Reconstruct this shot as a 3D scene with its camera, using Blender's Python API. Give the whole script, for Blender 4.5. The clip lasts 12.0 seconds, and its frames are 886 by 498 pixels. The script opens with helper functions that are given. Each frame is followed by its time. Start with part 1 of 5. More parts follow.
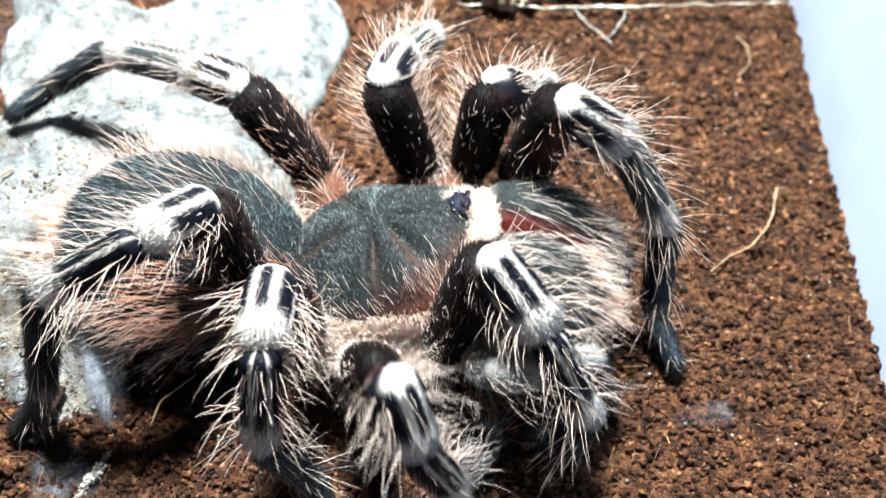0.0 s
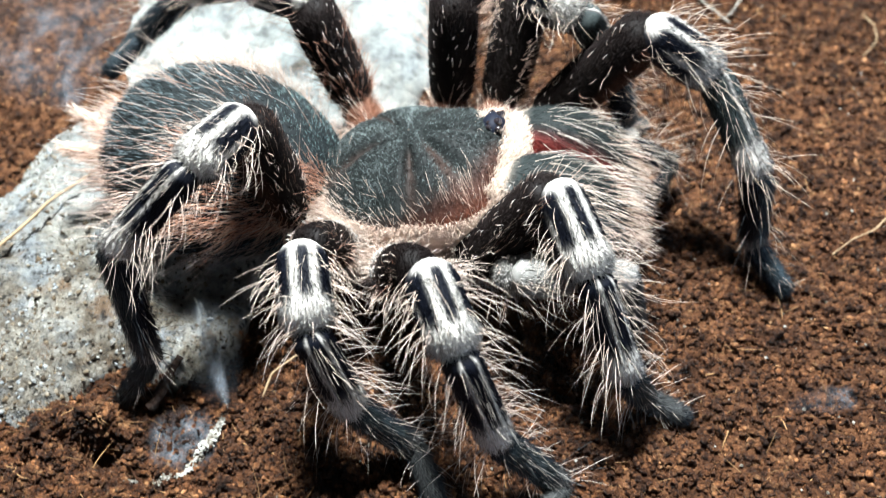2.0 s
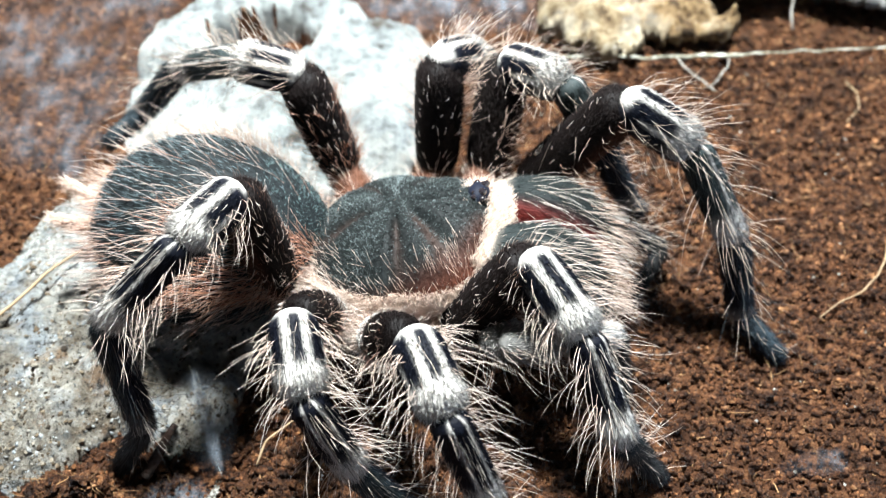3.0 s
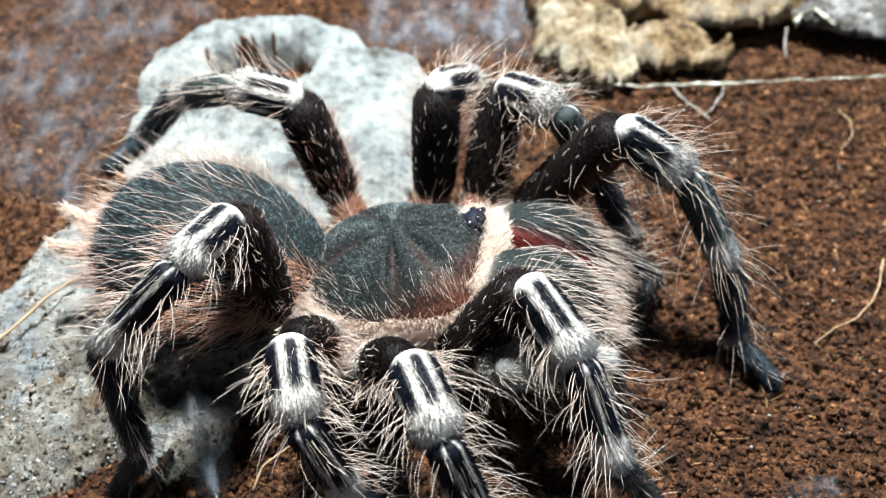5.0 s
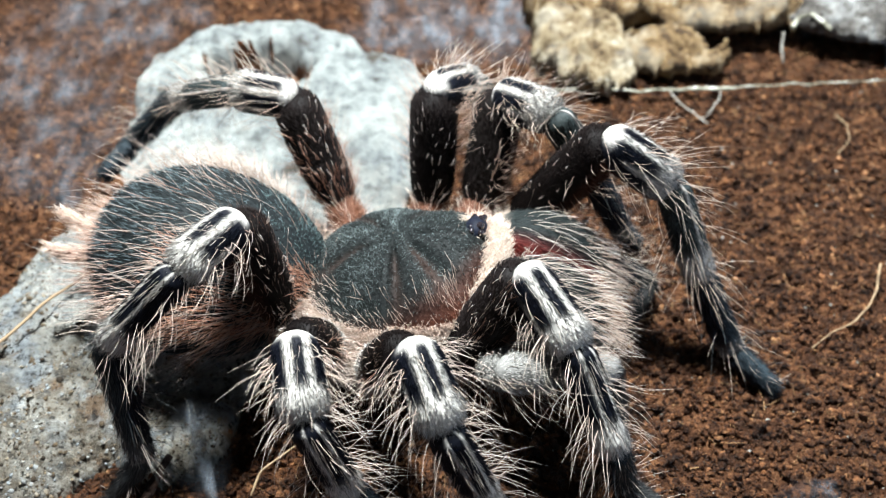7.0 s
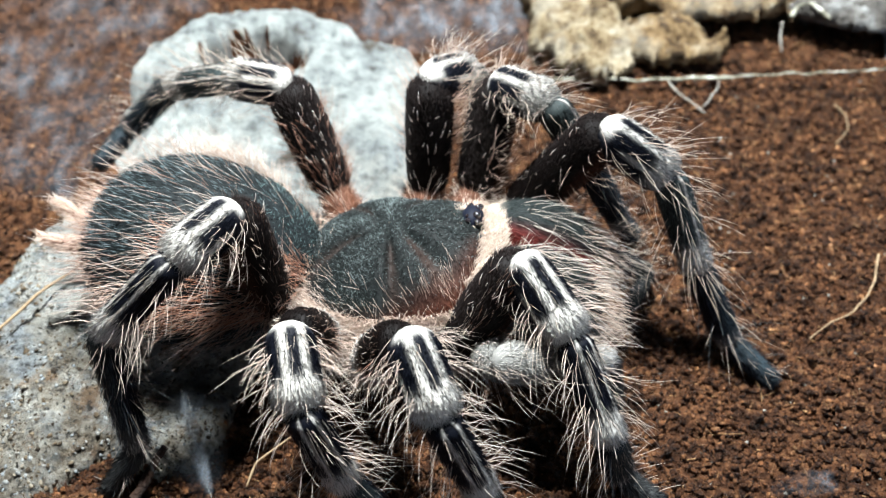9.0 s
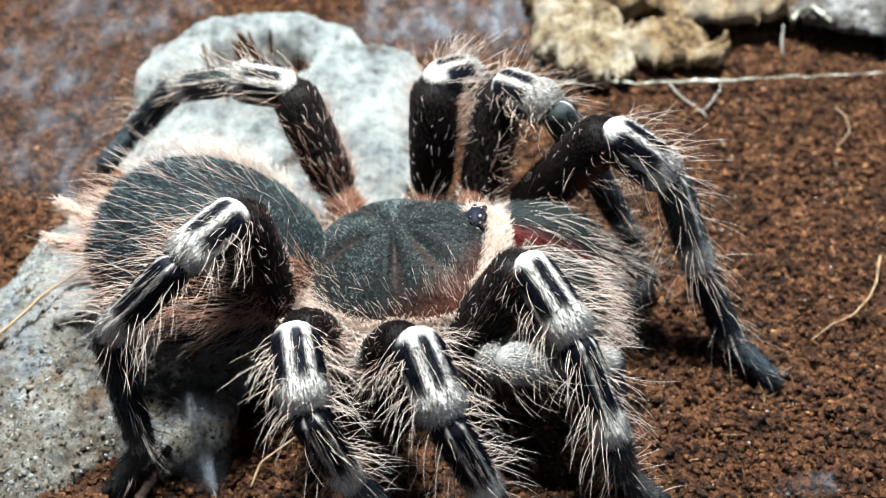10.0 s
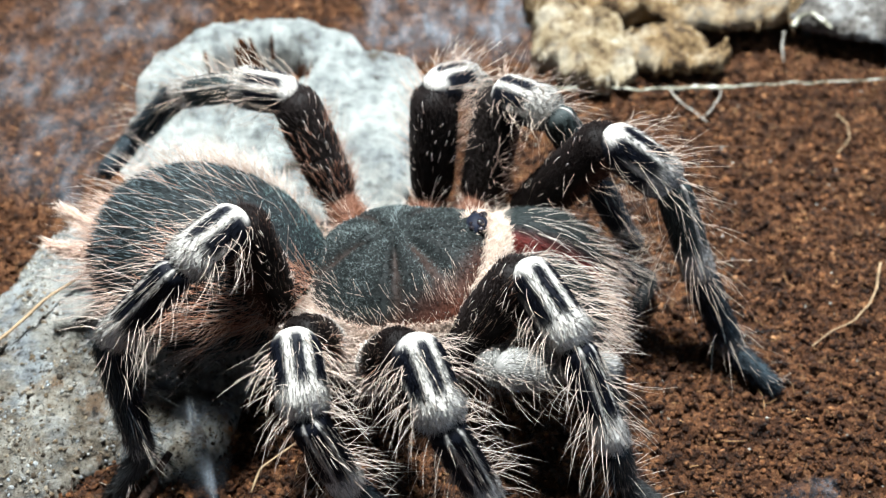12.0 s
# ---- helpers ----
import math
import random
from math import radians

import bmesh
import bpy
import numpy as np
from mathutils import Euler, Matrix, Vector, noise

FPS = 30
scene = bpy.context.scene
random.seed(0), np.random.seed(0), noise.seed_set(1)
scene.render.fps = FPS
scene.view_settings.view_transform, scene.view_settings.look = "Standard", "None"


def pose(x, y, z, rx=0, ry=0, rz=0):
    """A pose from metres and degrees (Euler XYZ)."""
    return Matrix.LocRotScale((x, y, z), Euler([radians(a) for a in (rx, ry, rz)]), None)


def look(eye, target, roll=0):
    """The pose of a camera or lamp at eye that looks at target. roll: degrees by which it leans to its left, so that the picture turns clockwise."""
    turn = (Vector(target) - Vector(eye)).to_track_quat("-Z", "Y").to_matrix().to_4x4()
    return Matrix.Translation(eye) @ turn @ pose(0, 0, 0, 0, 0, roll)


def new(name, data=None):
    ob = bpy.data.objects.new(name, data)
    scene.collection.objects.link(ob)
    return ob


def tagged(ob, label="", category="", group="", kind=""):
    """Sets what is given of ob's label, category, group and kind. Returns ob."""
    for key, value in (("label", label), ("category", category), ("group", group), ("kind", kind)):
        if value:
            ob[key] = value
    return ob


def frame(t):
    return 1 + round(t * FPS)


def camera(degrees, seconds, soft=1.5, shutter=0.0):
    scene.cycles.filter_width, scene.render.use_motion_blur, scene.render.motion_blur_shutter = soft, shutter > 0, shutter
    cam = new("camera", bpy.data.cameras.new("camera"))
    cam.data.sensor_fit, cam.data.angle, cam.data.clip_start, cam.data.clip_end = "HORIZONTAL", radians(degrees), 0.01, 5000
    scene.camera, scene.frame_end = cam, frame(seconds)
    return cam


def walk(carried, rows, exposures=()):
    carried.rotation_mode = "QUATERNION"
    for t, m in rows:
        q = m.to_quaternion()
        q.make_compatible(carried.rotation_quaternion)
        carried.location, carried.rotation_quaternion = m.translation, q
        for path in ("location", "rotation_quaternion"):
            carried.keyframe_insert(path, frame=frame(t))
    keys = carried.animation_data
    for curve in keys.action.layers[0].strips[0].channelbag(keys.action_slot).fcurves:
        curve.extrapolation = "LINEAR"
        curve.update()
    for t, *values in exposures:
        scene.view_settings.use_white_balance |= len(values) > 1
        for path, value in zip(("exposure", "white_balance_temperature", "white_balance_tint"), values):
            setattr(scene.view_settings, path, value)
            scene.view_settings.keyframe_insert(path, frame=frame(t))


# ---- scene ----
cam = camera(46.0, 12.0, soft=1.2, shutter=0.5)

PATH = [
    (0, (-0.00082, -0.13970, 0.14398), (0.01885, -0.01155, -0.00830), 6.29),
    (0.5, (-0.00001, -0.13990, 0.14258), (0.01227, -0.01212, -0.01078), 4.20),
    (1, (0.00008, -0.14008, 0.14168), (0.00418, -0.01310, -0.01279), 1.91),
    (1.5, (0.00012, -0.14145, 0.14057), (-0.00092, -0.01538, -0.01469), 0.08),
    (2, (-0.00068, -0.14193, 0.14106), (-0.00206, -0.01325, -0.01204), -0.22),
    (2.5, (0.00073, -0.14301, 0.14255), (-0.00139, -0.00827, -0.00523), -0.88),
    (3, (0.00084, -0.14350, 0.14333), (-0.00069, -0.00557, -0.00149), -0.76),
    (3.5, (0.00139, -0.14415, 0.14397), (-0.00027, -0.00366, 0.00163), -0.85),
    (5.5, (0.00118, -0.14451, 0.14413), (0.00002, -0.00276, 0.00304), -0.56),
    (6, (0.00120, -0.14455, 0.14419), (0.00007, -0.00263, 0.00328), -0.62),
    (6.5, (0.00105, -0.14441, 0.14407), (0.00033, -0.00229, 0.00335), -0.46),
    (7, (0.00126, -0.14451, 0.14419), (0.00041, -0.00224, 0.00362), -0.58),
    (9, (0.00152, -0.14377, 0.14365), (0.00105, -0.00293, 0.00165), -0.46),
    (9.5, (0.00094, -0.14398, 0.14405), (0.00072, -0.00354, 0.00166), -0.38),
    (10, (0.00088, -0.14466, 0.14388), (0.00044, -0.00326, 0.00245), -0.41),
    (10.5, (0.00130, -0.14465, 0.14408), (0.00064, -0.00286, 0.00303), -0.61),
    (11, (0.00117, -0.14475, 0.14406), (0.00061, -0.00261, 0.00336), -0.50),
    (11.5, (0.00118, -0.14479, 0.14422), (0.00049, -0.00256, 0.00362), -0.38),
    (12, (0.00119, -0.14477, 0.14405), (0.00037, -0.00258, 0.00340), -0.47),
]
walk(cam, [(t, look(eye, target, roll)) for t, eye, target, roll in PATH], [(0.0, 0.50), (0.5, 0.40), (1.0, 0.23), (1.5, 0.19), (2.0, 0.22), (2.5, 0.25), (3.5, 0.19), (5.5, -0.10), (9.0, -0.15), (12.0, -0.14)])
cam.data.dof.use_dof, cam.data.dof.focus_distance, cam.data.dof.aperture_fstop = True, 0.152, 23.0

# ---- world, light ----
world = bpy.data.worlds.new("World")
world.use_nodes = True
scene.world = world
wbg = world.node_tree.nodes["Background"]
wbg.inputs["Color"].default_value = (0.80, 0.88, 1.0, 1)
wbg.inputs["Strength"].default_value = 0.010


def area_lamp(name, eye, target, size, watts, colour):
    data = bpy.data.lights.new(name, "AREA")
    data.shape, data.size, data.size_y, data.energy, data.color = "RECTANGLE", size[0], size[1], watts, colour
    ob = new(name, data)
    ob.matrix_world = look(eye, target)
    return ob


area_lamp("ceiling_light", (-0.020, 0.070, 0.41), (-0.005, 0.0, 0.0), (0.06, 0.05), 11.6, (0.92, 0.985, 1.0))

# ---- helpers ----
MM = 0.001
rng = np.random.default_rng(11)


def material(name, rough=0.6, spec=0.4):
    m = bpy.data.materials.new(name)
    m.use_nodes = True
    b = m.node_tree.nodes["Principled BSDF"]
    b.inputs["Roughness"].default_value = rough
    b.inputs["Specular IOR Level"].default_value = spec
    return m, m.node_tree, b


def ramp(tree, fac, stops):
    r = tree.nodes.new("ShaderNodeValToRGB")
    while len(r.color_ramp.elements) < len(stops):
        r.color_ramp.elements.new(0.5)
    for e, (p, c) in zip(r.color_ramp.elements, stops):
        e.position, e.color = p, (*c, 1)
    tree.links.new(fac, r.inputs["Fac"])
    return r.outputs["Color"]


def noise_fac(tree, scale, detail=6, rough=0.6, coord="Object"):
    c = tree.nodes.new("ShaderNodeTexCoord")
    n = tree.nodes.new("ShaderNodeTexNoise")
    n.inputs["Scale"].default_value, n.inputs["Detail"].default_value, n.inputs["Roughness"].default_value = scale, detail, rough
    tree.links.new(c.outputs[coord], n.inputs["Vector"])
    return n.outputs["Fac"]


def bump(tree, b, height, strength, dist):
    n = tree.nodes.new("ShaderNodeBump")
    n.inputs["Strength"].default_value, n.inputs["Distance"].default_value = strength, dist
    tree.links.new(height, n.inputs["Height"])
    tree.links.new(n.outputs["Normal"], b.inputs["Normal"])


def mixed(tree, fac, a, b, mode="MIX"):
    n = tree.nodes.new("ShaderNodeMix")
    n.data_type, n.blend_type = "RGBA", mode
    for sock, v in ((0, fac), (6, a), (7, b)):
        if isinstance(v, (int, float)):
            n.inputs[sock].default_value = v
        elif isinstance(v, tuple):
            n.inputs[sock].default_value = (*v, 1)
        else:
            tree.links.new(v, n.inputs[sock])
    return n.outputs[2]


def ramp_noise(name, scale, stops, rough, bump_scale, bump_strength, bump_dist, spec=0.4):
    m, tree, b = material(name, rough, spec)
    tree.links.new(ramp(tree, noise_fac(tree, scale), stops), b.inputs["Base Color"])
    bump(tree, b, noise_fac(tree, bump_scale), bump_strength, bump_dist)
    return m


# fur: the colour of each hair and patch of skin, plus painted sheen, is stored with the mesh
def fur_material(name, rough, spec):
    m, tree, b = material(name, rough, spec)
    a = tree.nodes.new("ShaderNodeAttribute")
    a.attribute_name = "tone"
    v = ramp(tree, noise_fac(tree, 900, 4), [(0.3, (0.7, 0.7, 0.7)), (0.7, (1.0, 1.0, 1.0))])
    tree.links.new(mixed(tree, 1.0, a.outputs["Color"], v, "MULTIPLY"), b.inputs["Base Color"])
    bump(tree, b, noise_fac(tree, 2500, 3), 0.4, 0.0002)
    return m


FUR = fur_material("spider_fur", 0.6, 0.09)
EYE = material("eye_gloss", 0.06, 0.9)[0]
EYE.node_tree.nodes["Principled BSDF"].inputs["Base Color"].default_value = (0.015, 0.012, 0.014, 1)

SOIL = ramp_noise("coir_soil", 420, [(0.30, (0.006, 0.0025, 0.001)), (0.44, (0.040, 0.016, 0.007)), (0.56, (0.095, 0.040, 0.018)), (0.72, (0.17, 0.082, 0.038))], 0.9, 1500, 1.0, 0.0015, 0.12)


def crumb_material():
    m, tree, b = material("coir_crumbs", 0.5, 0.25)
    g = tree.nodes.new("ShaderNodeNewGeometry")
    hue = ramp(tree, noise_fac(tree, 430, 8, 0.72), [(0.35, (0.011, 0.0045, 0.002)), (0.43, (0.045, 0.0185, 0.0085)), (0.51, (0.105, 0.045, 0.021)), (0.59, (0.20, 0.095, 0.045)), (0.69, (0.42, 0.26, 0.14))])
    own = ramp(tree, g.outputs["Random Per Island"], [(0.0, (0.60, 0.57, 0.55)), (0.5, (0.95, 0.93, 0.90)), (0.88, (1.3, 1.25, 1.15)), (0.98, (2.2, 2.2, 2.1)), (1.0, (3.0, 3.4, 3.6))])
    clod = ramp(tree, noise_fac(tree, 120, 6, 0.7), [(0.34, (0.40, 0.35, 0.32)), (0.48, (0.90, 0.85, 0.80)), (0.62, (1.20, 1.10, 1.0))])
    tree.links.new(mixed(tree, 1.0, mixed(tree, 1.0, hue, own, "MULTIPLY"), clod, "MULTIPLY"), b.inputs["Base Color"])
    bump(tree, b, noise_fac(tree, 2200, 6, 0.75), 1.0, 0.0016)
    return m


CRUMB = crumb_material()


def stretched_noise(tree, scale, turn, squeeze, detail=7, rough=0.65):
    """Noise drawn out into streaks along one direction of the ground."""
    c = tree.nodes.new("ShaderNodeTexCoord")
    mp = tree.nodes.new("ShaderNodeMapping")
    mp.inputs["Rotation"].default_value, mp.inputs["Scale"].default_value = (0, 0, radians(turn)), (1.0, squeeze, 1.0)
    n = tree.nodes.new("ShaderNodeTexNoise")
    n.inputs["Scale"].default_value, n.inputs["Detail"].default_value, n.inputs["Roughness"].default_value = scale, detail, rough
    tree.links.new(c.outputs["Object"], mp.inputs["Vector"])
    tree.links.new(mp.outputs["Vector"], n.inputs["Vector"])
    return n.outputs["Fac"]


def grey(v):
    return (v, v, v)


def rock_material():
    m, tree, b = material("webbed_stone", 0.65, 0.35)
    # rough grey-beige rock with blue-grey and brown patches and dark pits
    base = ramp(tree, noise_fac(tree, 240, 10, 0.78), [(0.33, (0.04, 0.03, 0.02)), (0.43, (0.20, 0.165, 0.12)), (0.54, (0.40, 0.37, 0.31)), (0.66, (0.64, 0.62, 0.57))])
    blue = ramp(tree, noise_fac(tree, 105, 6, 0.65), [(0.46, grey(0.0)), (0.58, grey(0.85))])
    base = mixed(tree, blue, base, ramp(tree, noise_fac(tree, 330, 8, 0.75), [(0.34, (0.09, 0.10, 0.115)), (0.50, (0.30, 0.34, 0.37)), (0.66, (0.52, 0.56, 0.57))]))
    base = mixed(tree, ramp(tree, noise_fac(tree, 150, 7, 0.7), [(0.55, grey(0.0)), (0.64, grey(0.8))]), base, (0.22, 0.125, 0.06))
    pits = ramp(tree, noise_fac(tree, 760, 5, 0.65), [(0.37, grey(0.12)), (0.44, grey(0.88)), (0.64, grey(1.22))])
    base = mixed(tree, 1.0, base, pits, "MULTIPLY")
    base = mixed(tree, 1.0, base, ramp(tree, noise_fac(tree, 62, 5, 0.6), [(0.38, (0.50, 0.47, 0.44)), (0.50, (0.95, 0.95, 0.95)), (0.62, (1.25, 1.26, 1.28))]), "MULTIPLY")
    # silk: thick over the rear of the stone, in streaks over the front
    co = tree.nodes.new("ShaderNodeTexCoord")
    sep = tree.nodes.new("ShaderNodeSeparateXYZ")
    tree.links.new(co.outputs["Object"], sep.inputs[0])
    mr = tree.nodes.new("ShaderNodeMapRange")
    mr.inputs["From Min"].default_value, mr.inputs["From Max"].default_value = -0.05, 0.03
    tree.links.new(sep.outputs["Y"], mr.inputs["Value"])
    ad = tree.nodes.new("ShaderNodeMath")
    ad.operation = "MULTIPLY_ADD"
    ad.inputs[1].default_value, ad.inputs[2].default_value = 0.42, -0.10
    tree.links.new(mr.outputs["Result"], ad.inputs[0])
    sm = tree.nodes.new("ShaderNodeMath")
    tree.links.new(ad.outputs[0], sm.inputs[0])
    tree.links.new(stretched_noise(tree, 70, 50, 0.35), sm.inputs[1])
    silk = ramp(tree, sm.outputs[0], [(0.44, grey(0.0)), (0.58, grey(0.55)), (0.80, grey(1.0))])
    sheet = ramp(tree, noise_fac(tree, 75, 9, 0.70), [(0.36, (0.15, 0.13, 0.105)), (0.43, (0.30, 0.325, 0.325)), (0.51, (0.45, 0.49, 0.48)), (0.62, (0.60, 0.635, 0.605))])
    fleck = ramp(tree, noise_fac(tree, 300, 7, 0.72), [(0.35, grey(0.55)), (0.46, grey(0.90)), (0.60, grey(1.10))])
    tree.links.new(mixed(tree, silk, base, mixed(tree, 1.0, sheet, fleck, "MULTIPLY")), b.inputs["Base Color"])
    bump(tree, b, noise_fac(tree, 480, 10, 0.85), 1.0, 0.0035)
    return m


ROCK = rock_material()
def bark_material(name, low, mid, high, pale):
    m, tree, b = material(name, 0.85, 0.25)
    grain = ramp(tree, noise_fac(tree, 240, 9, 0.78), [(0.36, low), (0.45, mid), (0.55, high), (0.68, pale)])
    patch = ramp(tree, noise_fac(tree, 90, 5, 0.6), [(0.50, (0, 0, 0)), (0.64, (0.75, 0.75, 0.75))])
    tree.links.new(mixed(tree, patch, grain, mixed(tree, 0.5, grain, pale)), b.inputs["Base Color"])
    bump(tree, b, noise_fac(tree, 420, 8, 0.75), 1.0, 0.004)
    return m


BARK = bark_material("cork_bark", (0.018, 0.009, 0.005), (0.13, 0.078, 0.038), (0.36, 0.235, 0.11), (0.58, 0.53, 0.42))
PALEBARK = bark_material("lichen_bark", (0.03, 0.017, 0.009), (0.22, 0.15, 0.08), (0.46, 0.36, 0.22), (0.68, 0.65, 0.56))
GREYBARK = ramp_noise("weathered_bark", 150, [(0.36, (0.02, 0.016, 0.012)), (0.5, (0.10, 0.09, 0.08)), (0.64, (0.28, 0.28, 0.27)), (0.78, (0.60, 0.61, 0.60))], 0.8, 520, 1.0, 0.003)
DARKBARK = ramp_noise("damp_bark", 300, [(0.35, (0.008, 0.004, 0.002)), (0.6, (0.05, 0.022, 0.012)), (0.8, (0.11, 0.055, 0.03))], 0.7, 900, 1.0, 0.001)
SILK = ramp_noise("silk_thread", 400, [(0.36, (0.06, 0.055, 0.035)), (0.5, (0.20, 0.19, 0.14)), (0.66, (0.50, 0.50, 0.44))], 0.6, 2000, 0.4, 0.0003)
GREYSILK = ramp_noise("dusty_silk", 400, [(0.3, (0.10, 0.085, 0.07)), (0.7, (0.34, 0.32, 0.28))], 0.6, 2000, 0.4, 0.0003)
STRAW = ramp_noise("dry_straw", 300, [(0.3, (0.10, 0.06, 0.03)), (0.7, (0.30, 0.21, 0.12))], 0.7, 1500, 0.4, 0.0003)
PAPER = ramp_noise("shed_skin", 420, [(0.38, (0.06, 0.045, 0.03)), (0.5, (0.24, 0.23, 0.20)), (0.66, (0.50, 0.50, 0.47))], 0.6, 900, 0.6, 0.0006)


def plastic_material():
    m, tree, b = material("frosted_plastic", 0.35, 0.5)
    c = ramp(tree, noise_fac(tree, 30, 4), [(0.3, (0.36, 0.45, 0.60)), (0.7, (0.46, 0.55, 0.70))])
    tree.links.new(c, b.inputs["Base Color"])
    b.inputs["Transmission Weight"].default_value = 0.25
    bump(tree, b, noise_fac(tree, 60, 3), 0.15, 0.001)
    return m


PLASTIC = plastic_material()


def silk_sheet_material():
    m, tree, b = material("silk_film", 0.5, 0.4)
    b.inputs["Base Color"].default_value = (0.24, 0.275, 0.32, 1)
    c = tree.nodes.new("ShaderNodeTexCoord")
    mp = tree.nodes.new("ShaderNodeMapping")
    mp.inputs["Scale"].default_value = (1.1, 0.5, 1.0)
    n = tree.nodes.new("ShaderNodeTexNoise")
    n.inputs["Scale"].default_value, n.inputs["Detail"].default_value = 170, 9
    tree.links.new(c.outputs["Object"], mp.inputs["Vector"])
    tree.links.new(mp.outputs["Vector"], n.inputs["Vector"])
    r = ramp(tree, n.outputs["Fac"], [(0.30, (0.02, 0.02, 0.02)), (0.50, (0.09, 0.09, 0.09)), (0.72, (0.30, 0.30, 0.30))])
    edge = tree.nodes.new("ShaderNodeAttribute")
    edge.attribute_name = "cover"
    fine = ramp(tree, stretched_noise(tree, 300, 25, 0.4), [(0.38, grey(0.35)), (0.62, grey(1.35))])
    tree.links.new(mixed(tree, 1.0, mixed(tree, 1.0, r, fine, "MULTIPLY"), edge.outputs["Color"], "MULTIPLY"), b.inputs["Alpha"])
    bump(tree, b, noise_fac(tree, 480, 6, 0.7), 0.8, 0.0015)
    return m


FILM = silk_sheet_material()


def mesh_from(name, verts, faces, mats, tones=None, smooth=True, cover=None):
    me = bpy.data.meshes.new(name)
    me.from_pydata([tuple(v) for v in verts], [], faces)
    for m in mats:
        me.materials.append(m)
    if tones is not None:
        me.color_attributes.new("tone", "FLOAT_COLOR", "POINT").data.foreach_set("color", np.c_[tones, np.ones(len(tones))].astype(np.float32).ravel())
    if cover is not None:
        cov = np.repeat(np.asarray(cover, np.float32)[:, None], 3, 1)
        me.color_attributes.new("cover", "FLOAT_COLOR", "POINT").data.foreach_set("color", np.c_[cov, np.ones(len(cov))].astype(np.float32).ravel())
    me.polygons.foreach_set("use_smooth", [smooth] * len(me.polygons))
    me.update()
    return me


def mesh_tris(name, verts, tris, mats, tones=None, smooth=True):
    """A mesh of triangles from arrays."""
    me = bpy.data.meshes.new(name)
    verts, tris = np.asarray(verts, np.float32), np.asarray(tris, np.int32)
    me.vertices.add(len(verts))
    me.vertices.foreach_set("co", verts.ravel())
    me.loops.add(tris.size)
    me.loops.foreach_set("vertex_index", tris.ravel())
    me.polygons.add(len(tris))
    me.polygons.foreach_set("loop_start", np.arange(0, tris.size, 3, dtype=np.int32))
    me.polygons.foreach_set("loop_total", np.full(len(tris), 3, np.int32))
    for m in mats:
        me.materials.append(m)
    if tones is not None:
        me.color_attributes.new("tone", "FLOAT_COLOR", "POINT").data.foreach_set("color", np.c_[tones, np.ones(len(tones))].astype(np.float32).ravel())
    me.update(calc_edges=True)
    me.validate()
    me.polygons.foreach_set("use_smooth", [smooth] * len(me.polygons))
    return me


def unit(v):
    v = np.asarray(v, float)
    return v / np.maximum(np.linalg.norm(v, axis=-1, keepdims=True), 1e-9)


def lerp(a, b, t):
    return np.asarray(a) * (1 - t) + np.asarray(b) * t


class Pelt:
    """Skin and hairs of one part, in millimetres."""

    def __init__(self):
        self.v, self.f, self.c, self.n = [], [], [], 0

    def add(self, v, f, c):
        self.v.append(np.asarray(v, float)), self.f.append(np.asarray(f, int) + self.n), self.c.append(np.broadcast_to(np.asarray(c, float), (len(v), 3)))
        self.n += len(v)

    def grid(self, p, tone):
        """p: rows x columns x 3, closed round the columns."""
        r, k = p.shape[:2]
        i = np.arange(r * k).reshape(r, k)
        a, b, c, d = i[:-1], np.roll(i, -1, 1)[:-1], np.roll(i, -1, 1)[1:], i[1:]
        self.add(p.reshape(-1, 3), np.concatenate([np.stack([a, b, c], -1).reshape(-1, 3), np.stack([a, c, d], -1).reshape(-1, 3)]), np.asarray(tone).reshape(-1, 3))

    def hairs(self, root, way, length, rad, tone0, tone1, bend=None, k=3):
        n = len(root)
        if n == 0:
            return
        way = unit(way)
        length, rad = np.broadcast_to(length, (n,)), np.broadcast_to(rad, (n,))
        bend = np.zeros((n, 3)) if bend is None else bend
        a = unit(np.cross(way, rng.normal(size=(n, 3))))
        b = np.cross(way, a)
        tone0, tone1 = np.broadcast_to(tone0, (n, 3)), np.broadcast_to(tone1, (n, 3))
        vs, cs = [], []
        for j in range(k):
            t = j / k
            mid = root + way * (length * t)[:, None] + bend * (length * t * t)[:, None]
            r = (rad * (1 - 0.55 * t))[:, None]
            for q in range(3):
                w = q * 2 * math.pi / 3
                vs.append(mid + r * (a * math.cos(w) + b * math.sin(w))), cs.append(lerp(tone0, tone1, t))
        vs.append(root + way * length[:, None] + bend * length[:, None]), cs.append(tone1)
        m = 3 * k + 1
        v = np.stack(vs, 1).reshape(-1, 3)
        c = np.stack(cs, 1).reshape(-1, 3)
        f = []
        for j in range(k - 1):
            for q in range(3):
                p0, p1 = 3 * j + q, 3 * j + (q + 1) % 3
                f += [(p0, p1, p1 + 3), (p0, p1 + 3, p0 + 3)]
        f += [(3 * (k - 1) + q, 3 * (k - 1) + (q + 1) % 3, 3 * k) for q in range(3)]
        faces = (np.array(f)[None] + (np.arange(n) * m)[:, None, None]).reshape(-1, 3)
        self.add(v, faces, c)

    def mesh(self, name):
        return mesh_tris(name, np.concatenate(self.v) * MM, np.concatenate(self.f), [FUR], np.concatenate(self.c))


def part(name, me, parent, label=""):
    ob = new(name, me)
    ob.parent = parent
    return tagged(ob, label)


